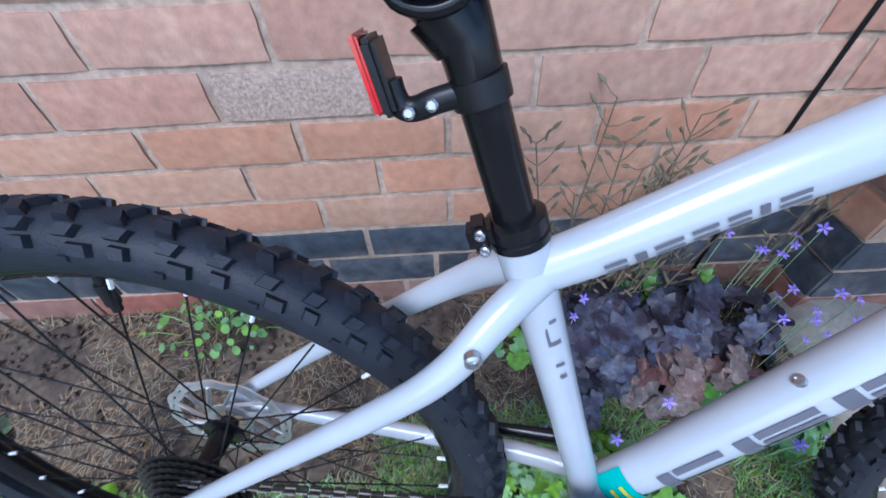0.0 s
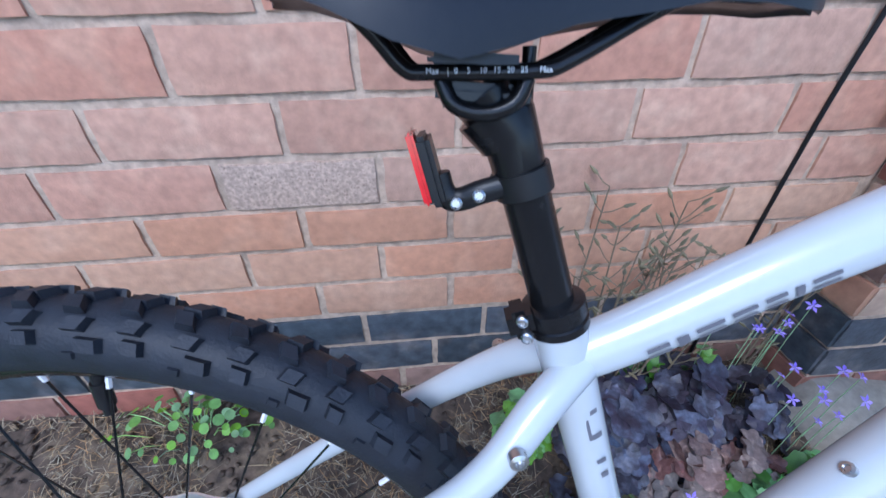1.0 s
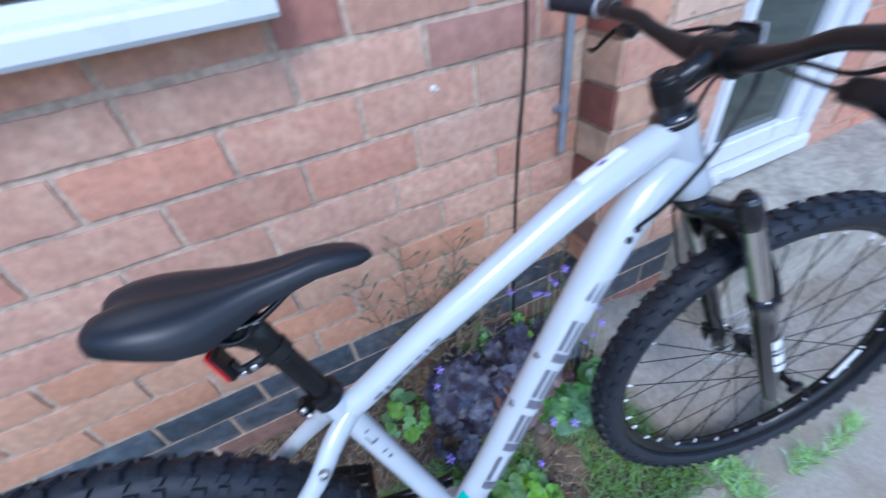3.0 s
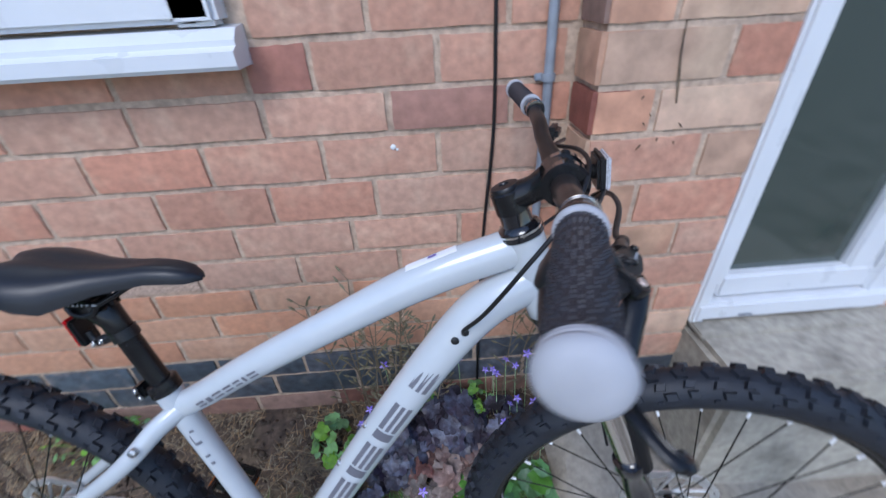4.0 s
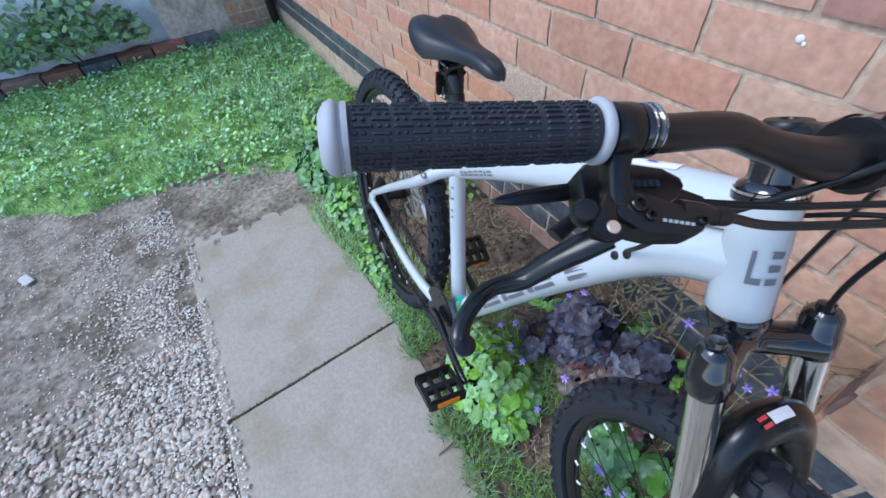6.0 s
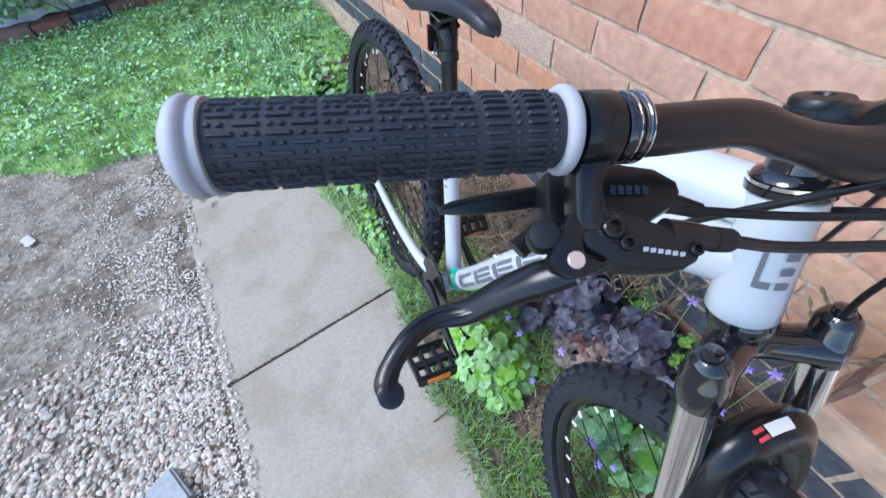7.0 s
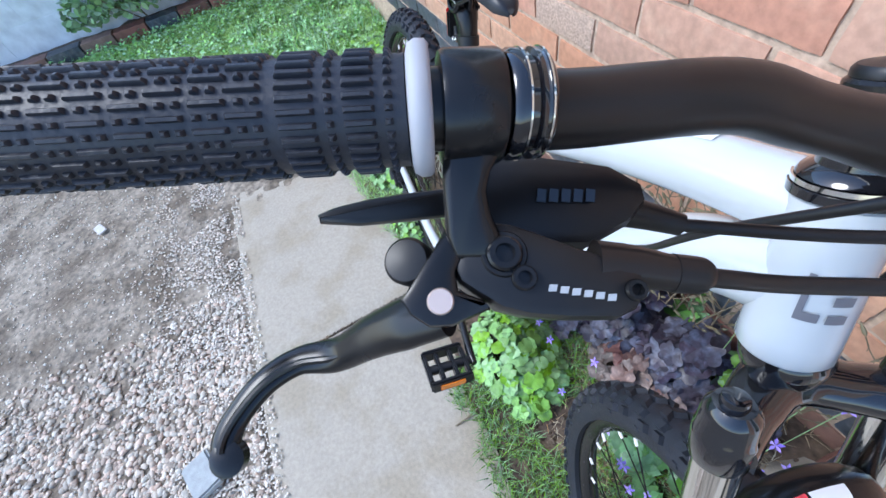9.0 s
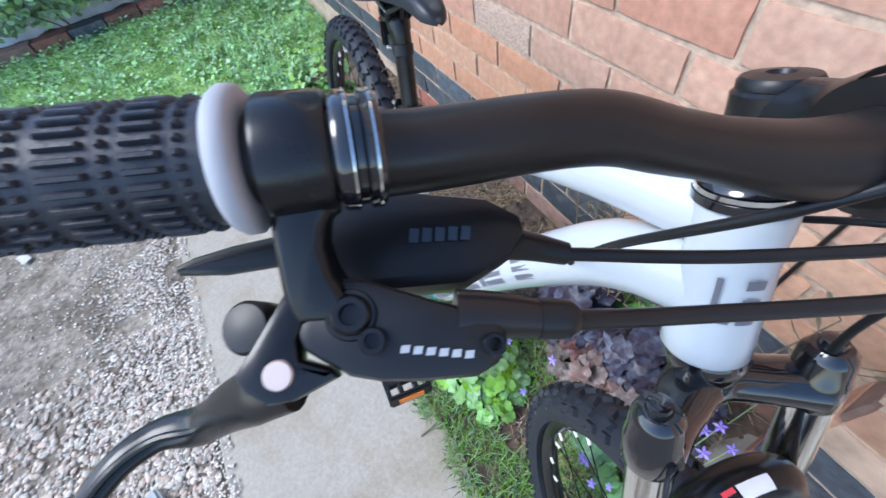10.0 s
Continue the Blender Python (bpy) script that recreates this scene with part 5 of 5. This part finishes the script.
for k, (cx, cy, sx, sy, h, n, sz, mt) in enumerate(((0.80, -0.135, 0.11, 0.10, 0.14, 70, 0.080, HEUCHERA), (0.93, -0.12, 0.10, 0.09, 0.13, 62, 0.076, HEUCHERA),
                                                    (0.90, -0.20, 0.10, 0.08, 0.09, 44, 0.064, HEUCHERA_RED), (0.72, -0.22, 0.06, 0.06, 0.07, 26, 0.040, HEUCHERA),
                                                    (0.99, -0.22, 0.08, 0.07, 0.08, 34, 0.050, HEUCHERA_RED), (1.06, -0.13, 0.07, 0.08, 0.13, 36, 0.052, HEUCHERA))):
    plant("heuchera_plant", "dark purple heuchera with ruffled lobed leaves" if mt is HEUCHERA else "bronze-red heuchera with withered leaf edges", "plant", (cx, cy), (sx, sy), h, n, sz, 7, mt, 40 + k, STEM, "heucheras in the bed")
for k, (cx, cy, sx, sy, h, n, sz) in enumerate(((0.72, -0.40, 0.15, 0.105, 0.11, 230, 0.042), (0.60, -0.36, 0.05, 0.05, 0.06, 40, 0.028), (0.80, -0.36, 0.05, 0.05, 0.05, 35, 0.030),
                                                (0.99, -0.26, 0.075, 0.06, 0.07, 40, 0.055), (1.0, -0.06, 0.06, 0.04, 0.10, 34, 0.030), (0.62, -0.12, 0.05, 0.05, 0.08, 24, 0.040), (1.11, -0.27, 0.05, 0.06, 0.08, 26, 0.062), (0.88, -0.06, 0.05, 0.03, 0.16, 20, 0.050))):
    plant("bellflower_plant", "fresh green bellflower with rounded scalloped leaves", "plant", (cx, cy), (sx, sy), h, n, sz, 9, BROADLEAF if sz > 0.045 else WEED, 60 + k, GRASS, "bellflowers in the bed")
for k, (cx, cy, sx, sy, h, n, sz) in enumerate(((-0.57, -0.36, 0.25, 0.19, 0.13, 400, 0.056), (-0.22, -0.42, 0.18, 0.10, 0.07, 170, 0.034), (-0.95, -0.25, 0.25, 0.20, 0.13, 170, 0.036),
                                                (0.12, -0.47, 0.16, 0.05, 0.05, 150, 0.018), (0.0, -0.06, 0.16, 0.06, 0.07, 70, 0.018))):
    plant("weed_clump", "bright green leafy weeds spilling over the path edge", "weeds", (cx, cy), (sx, sy), h, n, sz, 9 if sz > 0.02 else 0, BROADLEAF if sz > 0.05 else WEED, 80 + k, GRASS, "weeds along the wall")


def flower(p, r, size=0.017):
    g = Geo()
    p = Vector(p)
    nrm = Vector((r.uniform(-0.5, 0.5), r.uniform(-1, 0.1), 1)).normalized()
    a0 = nrm.orthogonal().normalized()
    for i in range(5):
        d = Matrix.Rotation(2 * math.pi * i / 5 + r.uniform(0, 0.2), 3, nrm) @ a0
        s = nrm.cross(d)
        k = len(g.v)
        g.v += [tuple(p), tuple(p + d * size * 0.5 + s * size * 0.24 + nrm * 0.002), tuple(p + d * size + nrm * 0.001), tuple(p + d * size * 0.5 - s * size * 0.24 + nrm * 0.002)]
        g.f.append((k, k + 1, k + 2, k + 3))
    return g, nrm


fr = random.Random(9)
spots = [(0.70, -0.31), (0.76, -0.33), (0.865, -0.37), (0.66, -0.27), (0.85, -0.26), (0.62, -0.30), (0.93, -0.29), (0.98, -0.34), (1.03, -0.33), (1.08, -0.36), (0.73, -0.10), (0.79, -0.07),
         (0.70, -0.13), (0.94, -0.06), (1.03, -0.10), (1.06, -0.07), (1.09, -0.12), (1.11, -0.09), (1.12, -0.16), (1.07, -0.19), (1.14, -0.20), (1.10, -0.22)]
for x, y in spots:
    for _ in range(2 if x > 1.0 else 1):
        px, py = x + fr.uniform(-0.02, 0.02), y + fr.uniform(-0.02, 0.02)
        h = fr.uniform(0.06, 0.12) if y < -0.25 else fr.uniform(0.12, 0.24)
        z0 = bed_height(px, py)
        g, nrm = flower((px, py, z0 + h), fr, fr.uniform(0.009, 0.0135))
        f = thing("bellflower", g, PETAL, "small violet star-shaped bellflower on a thin stem", "flower", "violet flowers in the bed", smooth=0)
        part("stem", Geo().tube([(px + 0.01, py + 0.01, z0 - 0.003), (px + 0.004, py + 0.006, z0 + h * 0.6), (px, py, z0 + h)], 0.0008, 5), GRASS, f)

# withered stems with seed pods in front of the wall
for k, (x, y) in enumerate(((0.72, -0.05), (0.77, -0.06), (0.81, -0.045), (0.84, -0.06), (0.87, -0.05), (0.79, -0.085), (0.92, -0.05), (1.07, -0.06), (1.10, -0.05), (0.67, -0.05), (0.745, -0.07), (0.80, -0.03), (0.825, -0.09), (0.855, -0.035), (0.76, -0.03), (0.89, -0.08), (0.70, -0.03))):
    r = random.Random(200 + k)
    z0 = bed_height(x, y)
    h = r.uniform(0.30, 0.48)
    lx = r.uniform(-0.05, 0.07)
    spine = curve_points([(x, y, z0 - 0.004), (x + lx * 0.3, y - 0.005, z0 + h * 0.45), (x + lx, y + r.uniform(-0.02, 0.01), z0 + h)], 6)
    twig = Geo().tube(spine, along([0.0026, 0.0019, 0.0011], len(spine)), 6)
    pods, withered = [], Geo()
    for j in range(3, len(spine)):
        for s in (-1, 1):
            if r.random() < 0.62:
                q = spine[j] + Vector((s * r.uniform(0.012, 0.032), r.uniform(-0.014, 0.014), r.uniform(0.012, 0.035)))
                q.y = min(q.y, -0.012)
                twig.tube([spine[j], (spine[j] + q) / 2 + Vector((0, 0, -0.003)), q], 0.0009, 5)
                d = (q - spine[j]).normalized()
                pods.append(Geo().lathe(q, d, [(0, 0.0012), (0.004, 0.0030), (0.011, 0.0026), (0.018, 0.0005)], 7))
                if r.random() < 0.5:
                    leaf(withered, q - d * 0.012, (r.uniform(-1, 1), -1, r.uniform(-1, 1)), d, 0.02, 0.006, 0, 0.4, r, 8)
    t = thing("dry_stem", twig, STEM, "withered brown stem with dry seed pods against the wall", "dead plant", "withered stems by the wall")
    for pod in pods:
        part("seed_pod", pod, SEEDPOD, t)
    if withered.v:
        part("withered_leaves", withered, SEEDPOD, t)

# straw, clods and blades: too many to count
def blades(n, region, length, width, z_of, lean, seed, keep=lambda x, y: True):
    """Thin bent blades scattered over a region."""
    r = random.Random(seed)
    g = Geo()
    for _ in range(n):
        x, y = r.uniform(region[0], region[1]), r.uniform(region[2], region[3])
        if not keep(x, y):
            continue
        z = z_of(x, y)
        a = r.uniform(0, 2 * math.pi)
        ln = length * r.uniform(0.4, 1.2)
        up = ln * (1 - lean) * r.uniform(0.6, 1)
        out = ln * lean * r.uniform(0.3, 1.2)
        dx, dy = math.cos(a), math.sin(a)
        w = width * r.uniform(0.6, 1.2)
        k = len(g.v)
        g.v += [(x - dy * w, y + dx * w, z - 0.002), (x + dy * w, y - dx * w, z - 0.002),
                (x + dx * out * 0.4 - dy * w * 0.7, y + dy * out * 0.4 + dx * w * 0.7, z + up * 0.7), (x + dx * out * 0.4 + dy * w * 0.7, y + dy * out * 0.4 - dx * w * 0.7, z + up * 0.7),
                (x + dx * out, y + dy * out, z + up)]
        g.f += [(k, k + 1, k + 3, k + 2), (k + 2, k + 3, k + 4)]
    return g


def edge_keep(x, y):
    return y > slab_edge(x) - 0.02 - 0.05 * noise.noise(Vector((x * 7, 0.3, 0))) and noise.noise(Vector((x * 6, y * 6, 1))) > -0.25


thing("bed_grass", blades(17000, (0.35, 1.60, -0.60, -0.24), 0.065, 0.0013, bed_height, 0.55, 11, lambda x, y: edge_keep(x, y) and (x < 1.17 + 0.05 * noise.noise(Vector((y * 9, 4, 0))) or abs(y + 0.56) < 0.035 + 0.03 * noise.noise(Vector((x * 9, 4, 0))))), SHADEDGRASS, "grass tufts along the edge of the concrete path", "grass", kind="stuff", smooth=0)
thing("path_grass", blades(2600, (1.22, 1.62, -0.625, -0.51), 0.075, 0.0013, lambda x, y: 0.004, 0.6, 18, lambda x, y: noise.noise(Vector((x * 8, y * 8, 6))) > -0.1), GRASS, "grass tufts growing out beside the front wheel", "grass", kind="stuff", smooth=0)
thing("edge_grass", blades(12000, (-0.62, 0.45, -0.61, -0.34), 0.045, 0.0011, bed_height, 0.6, 12, edge_keep), GRASS, "bright grass between the bed and the path", "grass", kind="stuff", smooth=0)
thing("lawn_grass", blades(42000, (-3.0, -0.45, -2.7, -0.02), 0.050, 0.0020, lawn_height, 0.55, 13,
                           lambda x, y: x < -0.66 + 0.18 * noise.noise(Vector((x * 2, y * 3, 5))) + 0.45 * min(0, y + 0.75)), GRASS, "short bright lawn grass", "grass", kind="stuff", smooth=0)
thing("tall_grass", blades(15000, (-2.9, -0.70, -2.4, -0.02), 0.19, 0.0024, lawn_height, 0.6, 14,
                           lambda x, y: noise.noise(Vector((x * 3.5, y * 3.5, 8))) + 0.75 * (y + 0.75) > 0.12), TALLGRASS, "long ragged darker grass along the wall", "grass", kind="stuff", smooth=0)


def clover(n, region, seed):
    """Small round leaves strewn through the turf, thicker in patches."""
    r = random.Random(seed)
    g = Geo()
    for _ in range(n):
        x, y = r.uniform(region[0], region[1]), r.uniform(region[2], region[3])
        if x > -0.70 + 0.45 * min(0, y + 0.75) or noise.noise(Vector((x * 5, y * 5, 21))) < r.uniform(-0.5, 0.25):
            continue
        s = r.uniform(0.011, 0.026)
        leaf(g, (x, y, lawn_height(x, y) + r.uniform(0.018, 0.050)), (r.uniform(-0.6, 0.6), r.uniform(-0.6, 0.6), 1), (r.uniform(-1, 1), r.uniform(-1, 1), 0), s, s * r.uniform(0.6, 0.95), 0, 0.2, r, 7)
    return g


thing("lawn_clover", clover(15000, (-2.6, -0.6, -2.3, -0.02), 24), CLOVER, "small round clover leaves in the mossy lawn", "clover", kind="stuff")
thing("straw_mulch", blades(8200, (-0.5, 0.74, -0.40, -0.01), 0.048, 0.0008, lambda x, y: bed_height(x, y) + 0.006, 0.93, 15,
                            lambda x, y: noise.noise(Vector((x * 5, y * 5, 9))) > -0.2), STRAW, "pale dry straw strewn over the soil", "straw", kind="stuff", smooth=0)
thing("dry_litter", blades(1100, (0.7, 1.16, -0.42, -0.01), 0.05, 0.0009, lambda x, y: bed_height(x, y) + 0.004, 0.93, 16), STRAW, "dry stalks on the soil under the plants", "straw", kind="stuff", smooth=0)


# ---------------------------------------------------------------- stones
def stone_shape(sub):
    bm = bmesh.new()
    bmesh.ops.create_icosphere(bm, subdivisions=sub, radius=1)
    bm.verts.index_update()
    v, f = [q.co.copy() for q in bm.verts], [[q.index for q in w.verts] for w in bm.faces]
    bm.free()
    return v, f


SV, SF = stone_shape(2)
SV1, SF1 = stone_shape(1)


def stones(n, place, size, seed, fine=True):
    r = random.Random(seed)
    g = Geo()
    v0, f0 = (SV, SF) if fine else (SV1, SF1)
    for _ in range(n):
        p = place(r)
        if not p:
            continue
        s = size * r.uniform(0.45, 1.25)
        m = Matrix.Translation((p[0], p[1], p[2] + s * 0.22)) @ Euler((r.uniform(-0.4, 0.4), r.uniform(-0.4, 0.4), r.uniform(0, 6.3))).to_matrix().to_4x4()
        sc = (s * r.uniform(0.8, 1.2), s * r.uniform(0.6, 0.95), s * r.uniform(0.4, 0.65))
        o = r.uniform(0, 50)
        g.add([m @ (Vector((v.x * sc[0], v.y * sc[1], v.z * sc[2])) * (1 + 0.22 * noise.noise(v * 1.3 + Vector((o, 0, 0))))) for v in v0], f0)
    return g


def gravel_place(r):
    x, y = r.uniform(0.05, 1.25), r.uniform(-1.95, -1.09)
    dens = min(max((x - 0.05) / 0.35, 0), 1)
    return (x, y, rough(x, y, 5, 0.012) - 0.012) if r.random() < 0.25 + 0.75 * dens else None


def chip_place(r):
    x, y = r.uniform(-0.75, 0.75), -1.17 + r.gauss(0, 0.13)
    return (x, y, 0.006 if y > -1.07 and x > -0.45 else max(rough(x, y, 5, 0.012) - 0.012, -0.01) + 0.002) if y < -1.04 and noise.noise(Vector((x * 6, y * 6, 2))) > -0.25 else None


thing("gravel", stones(9800, gravel_place, 0.0095, 21, True), PEBBLE, "loose rounded buff and grey pebbles", "gravel", kind="stuff", smooth=80)
thing("stone_chippings", stones(9000, chip_place, 0.0046, 22, False), CHIP, "pale crushed chippings along the path edge", "gravel", kind="stuff", smooth=0)
thing("soil_clods", stones(1500, lambda r: (lambda x, y: (x, y, bed_height(x, y) - 0.003))(r.uniform(-0.6, 1.17), r.uniform(-0.5, -0.01)), 0.008, 23, False), SOIL, "crumbs of dark soil", "soil", kind="stuff", smooth=60)
thing("earth_crumbs", stones(2600, lambda r: (lambda x, y: (x, y, rough(x, y, 5, 0.012) - 0.012))(r.uniform(-1.2, 0.5), r.uniform(-2.2, -1.0)), 0.0048, 24, False), CHIP, "small crumbs and stones on the bare earth", "soil", kind="stuff", smooth=60)
thing("broken_slab", Geo().box(pose(0.605, -1.243, 0.006, 1, -1, 22), (0.105, 0.075, 0.026), 0.006), SLATE, "broken piece of grey paving slab on the gravel", "slab")
thing("litter", Geo().box(pose(-0.60, -1.63, 0.006, 4, 5, 30), (0.06, 0.035, 0.004), 0.0015), PAPER, "crumpled scrap of clear wrapping on the earth", "litter")
thing("fallen_petal", flower((-0.74, -1.0, 0.012), random.Random(3), 0.022)[0], PINK, "pink petal fallen on the earth", "petal", smooth=0)
thing("twig", Geo().tube([(0.794, -0.612, 0.0075), (0.791, -0.575, 0.0095), (0.781, -0.540, 0.0085)], 0.0020, 6), STEM, "short dry twig lying on the concrete path", "twig")

# joint dirt between the slabs
thing("joint_grit", stones(260, lambda r: (lambda t: (0.404 - 0.06 * t * 0.53 + r.uniform(-0.003, 0.003), -1.07 + 0.53 * t, 0.001))(r.random()), 0.0032, 25, False), SOIL, "dark grit in the slab joint", "grit", kind="stuff", smooth=0)

# ---------------------------------------------------------------- far end of the garden
edging = tagged(new("brick_edging"), "low dark brick edging in front of a raised bed", "edging")
for k in range(9):
    ob = new("brick", brick_data(k % 6, BRICK_BROWN if k % 3 else BRICK_BLUE))
    ob.parent = edging
    ob.matrix_world = Matrix.Translation((FARX + 0.18, -0.62 - 0.232 * k, 0.055)) @ Matrix.Rotation(radians(90), 4, "Z") @ Matrix.Diagonal((0.222, 0.11, 0.12, 1))
thing("raised_bed", sheet(FARX - 0.05, FARX + 0.16, -2.8, -0.5, 0.05, lambda x, y: 0.08 + rough(x, y, 8, 0.02)), SOIL, "soil of the raised bed", "flower bed", kind="structure")
g = Geo()
r = random.Random(71)
for _ in range(850):
    a, q, e = r.uniform(0, 6.3), r.random() ** 0.5, r.random()
    p = (FARX + 0.10 + 0.15 * q * math.cos(a), -1.42 + 0.50 * q * math.sin(a), 0.17 + 0.37 * e * (1 - q * q * 0.7))
    leaf(g, p, (r.uniform(-1, 1), r.uniform(-1, 1), r.uniform(0.2, 1)), (r.uniform(-1, 1), r.uniform(-1, 1), 0), 0.055, 0.035, 0, 0.2, r, 8)
bush = thing("bush", g, material("bush_leaf", (0.31, 0.45, 0.24), 0.5, island=0.4), "small green bush against the pale wall", "bush")
part("stems", Geo().tube([(FARX + 0.10, -1.40, 0.05), (FARX + 0.17, -1.48, 0.4)], 0.006, 6).tube([(FARX + 0.10, -1.40, 0.05), (FARX + 0.2, -1.63, 0.34)], 0.005, 6), STEM, bush)
pier = thing("wall_pier", Geo().box(pose(FARX + 0.02, -0.38, 1.0), (0.20, 0.90, 2.3), 0.01), BUFFPIER, "buff brick pier at the garden corner", "brick pier", kind="structure", smooth=0)
thing("drain_pipe", Geo().tube([(-2.66, -0.05, 0.0), (-2.66, -0.05, 2.2)], 0.034, 16), BLACKPL, "black plastic drainpipe at the wall end", "drainpipe")
for row in range(9):
    z = 0.05 + 0.225 * row
    y = -0.62 - (0.22 if row % 2 else 0)
    while y > -3.9:
        ob = new("block", brick_data(row % 6, RENDERWALL))
        ob.parent = far
        ob.matrix_world = Matrix.Translation((FARX - 0.055, y - 0.22, z + 0.11)) @ Matrix.Rotation(radians(90), 4, "Z") @ Matrix.Diagonal((0.434, 0.02, 0.217, 1))
        y -= 0.44

# ---------------------------------------------------------------- bricks
cuts_left = {row: (0.177 if row % 2 else 0.287) - LONG * 3 for row in range(len(BEDS))}
for row in range(len(BEDS) - 1):
    z0, z1 = BEDS[row], BEDS[row + 1]
    if z0 > 1.5:
        break
    mat = BRICK_BROWN if row == 1 or row == 0 else BRICK_BLUE if row in (2, 3) else BRICK_ORANGE if row < 7 else BRICK
    cuts = list(JOINTS.get(row, (0.177 if row % 2 else 0.287,)))
    while cuts[0] > -0.42:
        cuts.insert(0, cuts[0] - LONG + rng.uniform(-0.004, 0.004))
    while cuts[-1] < CORNER - 0.03:
        cuts.append(cuts[-1] + LONG + rng.uniform(-0.004, 0.004))
    cuts_left[row] = cuts[0]
    for a, b in zip(cuts, cuts[1:]):
        b = min(b, CORNER)
        if z1 > SILL_Z + 0.06:
            if a < SILL_END - 0.12:
                continue
            a = max(a, SILL_END + 0.004)
        if b - a < 0.03:
            continue
        m = mat
        if row == 7 and abs((a + b) / 2 - 0.300) < 0.06:
            m = BRICK_PALE
        elif row == 12 and abs(a - SILL_END) < 0.08:
            m = BRICK_DULL
        elif row in (9, 11) and abs((a + b) / 2 - 0.92) < 0.08:
            m = BRICK_DULL if row == 11 else BRICK
        put_brick(wall_north, a, b, z0, z1, -0.003, m)
    # pier beside the door: a long and a short brick in turn, and the ends on its return
    pm = BRICK_BLUE if row in (2, 3) else BRICK_BROWN if row < 2 else BRICK_BUFF
    cut = CORNER + (0.102 if row % 2 else 0.2)
    for a, b in ((CORNER, cut), (cut, JAMB)):
        put_brick(wall_porch, a, b, z0, z1, FRONT - 0.002, BRICK if (pm is BRICK_BUFF and rng.random() < 0.45) else pm, 0.05)
    ob = put_brick(wall_porch, 0, 0.1, z0, z1, 0, pm if row < 4 else (BRICK_BROWN if row % 2 else BRICK_BUFF), 0.06)
    ob.matrix_world = Matrix.Translation((CORNER + 0.026, -0.052, (z0 + z1) / 2)) @ Matrix.Rotation(radians(-90), 4, "Z") @ Matrix.Diagonal((0.094, 0.06, z1 - z0 - GAP, 1))
    for a, b in ((1.935, 2.155), (2.155, 2.375), (2.375, 2.6)) if row % 2 else ((1.935, 2.04), (2.04, 2.26), (2.26, 2.48)):
        put_brick(wall_east, a, b, z0, z1, FRONT - 0.002, pm if pm is not BRICK_BUFF else BRICK, 0.05)
    if row < 17:
        for a, b in ((-0.38, -0.16), (-0.16, 0.06)) if row % 2 else ((-0.38, -0.27), (-0.27, -0.05), (-0.05, 0.06)):
            ob = put_brick(pier, a, b, z0, z1, 0, BRICK_BUFF, 0.05)
            ob.matrix_world = Matrix.Translation((FARX + 0.098, (a + b) / 2, (z0 + z1) / 2)) @ Matrix.Rotation(radians(90), 4, "Z") @ Matrix.Diagonal((b - a - GAP, 0.05, z1 - z0 - GAP, 1))

# the far stretch of the wall, joined
g = Geo()
for row in range(len(BEDS) - 1):
    z0, z1 = BEDS[row], BEDS[row + 1]
    x = cuts_left[row]
    while x > -2.9:
        x -= LONG
        if z1 > SILL_Z + 0.06 and x > -1.55:
            continue
        k = BRICK_GEOS[rng.randrange(6)]
        m = (Matrix.Translation((x + LONG / 2, 0.048 + rng.uniform(-0.002, 0.0015), (z0 + z1) / 2)) @ Matrix.Diagonal((LONG - GAP, 0.1, z1 - z0 - GAP, 1)))
        if row > 3:
            g.add([m @ Vector(v) for v in k.v], k.f)
part("brick_stretch", g, BRICK_FAR, wall_north, "", 50)["kind"] = "stuff"
g = Geo()
for row in (2, 3):
    z0, z1 = BEDS[row], BEDS[row + 1]
    x = cuts_left[row]
    while x > -2.9:
        x -= LONG
        k = BRICK_GEOS[rng.randrange(6)]
        m = Matrix.Translation((x + LONG / 2, 0.048, (z0 + z1) / 2)) @ Matrix.Diagonal((LONG - GAP, 0.1, z1 - z0 - GAP, 1))
        g.add([m @ Vector(v) for v in k.v], k.f)
part("plinth_stretch", g, BRICK_BLUE, wall_north, "", 50)["kind"] = "stuff"

# marks on the brickwork
vine = thing("dead_creeper", Geo().tube(curve_points([(1.317, -0.1045, 0.932), (1.311, -0.105, 0.965), (1.304, -0.1045, 1.005), (1.300, -0.105, 1.048)], 4), along([0.0010, 0.0020, 0.0014, 0.0010], 13), 6), SOIL,
             "blackened remains of a creeper on the brick pier", "dead creeper")
vr = random.Random(4)
for x, z in ((1.273, 0.900), (1.331, 0.865), (1.337, 0.893), (1.269, 0.859), (1.259, 0.941), (1.300, 0.872), (1.282, 0.913)):
    part("creeper_scrap", Geo().tube([(x, -0.1035, z), (x + vr.uniform(-0.006, 0.006), -0.104, z + vr.uniform(0.004, 0.010))], 0.0010, 5), SOIL, vine)
spot = Geo().lathe((0.857, -0.0038, 0.858), (0, -1, 0), [(0, 0.0055), (0.0008, 0.0045), (0.001, 0.001)], 9).lathe((0.864, -0.0038, 0.853), (0, -1, 0), [(0, 0.003), (0.0008, 0.002)], 7)
part("paint_fleck", spot, WHITEPRINT, wall_north, "white fleck on a brick")
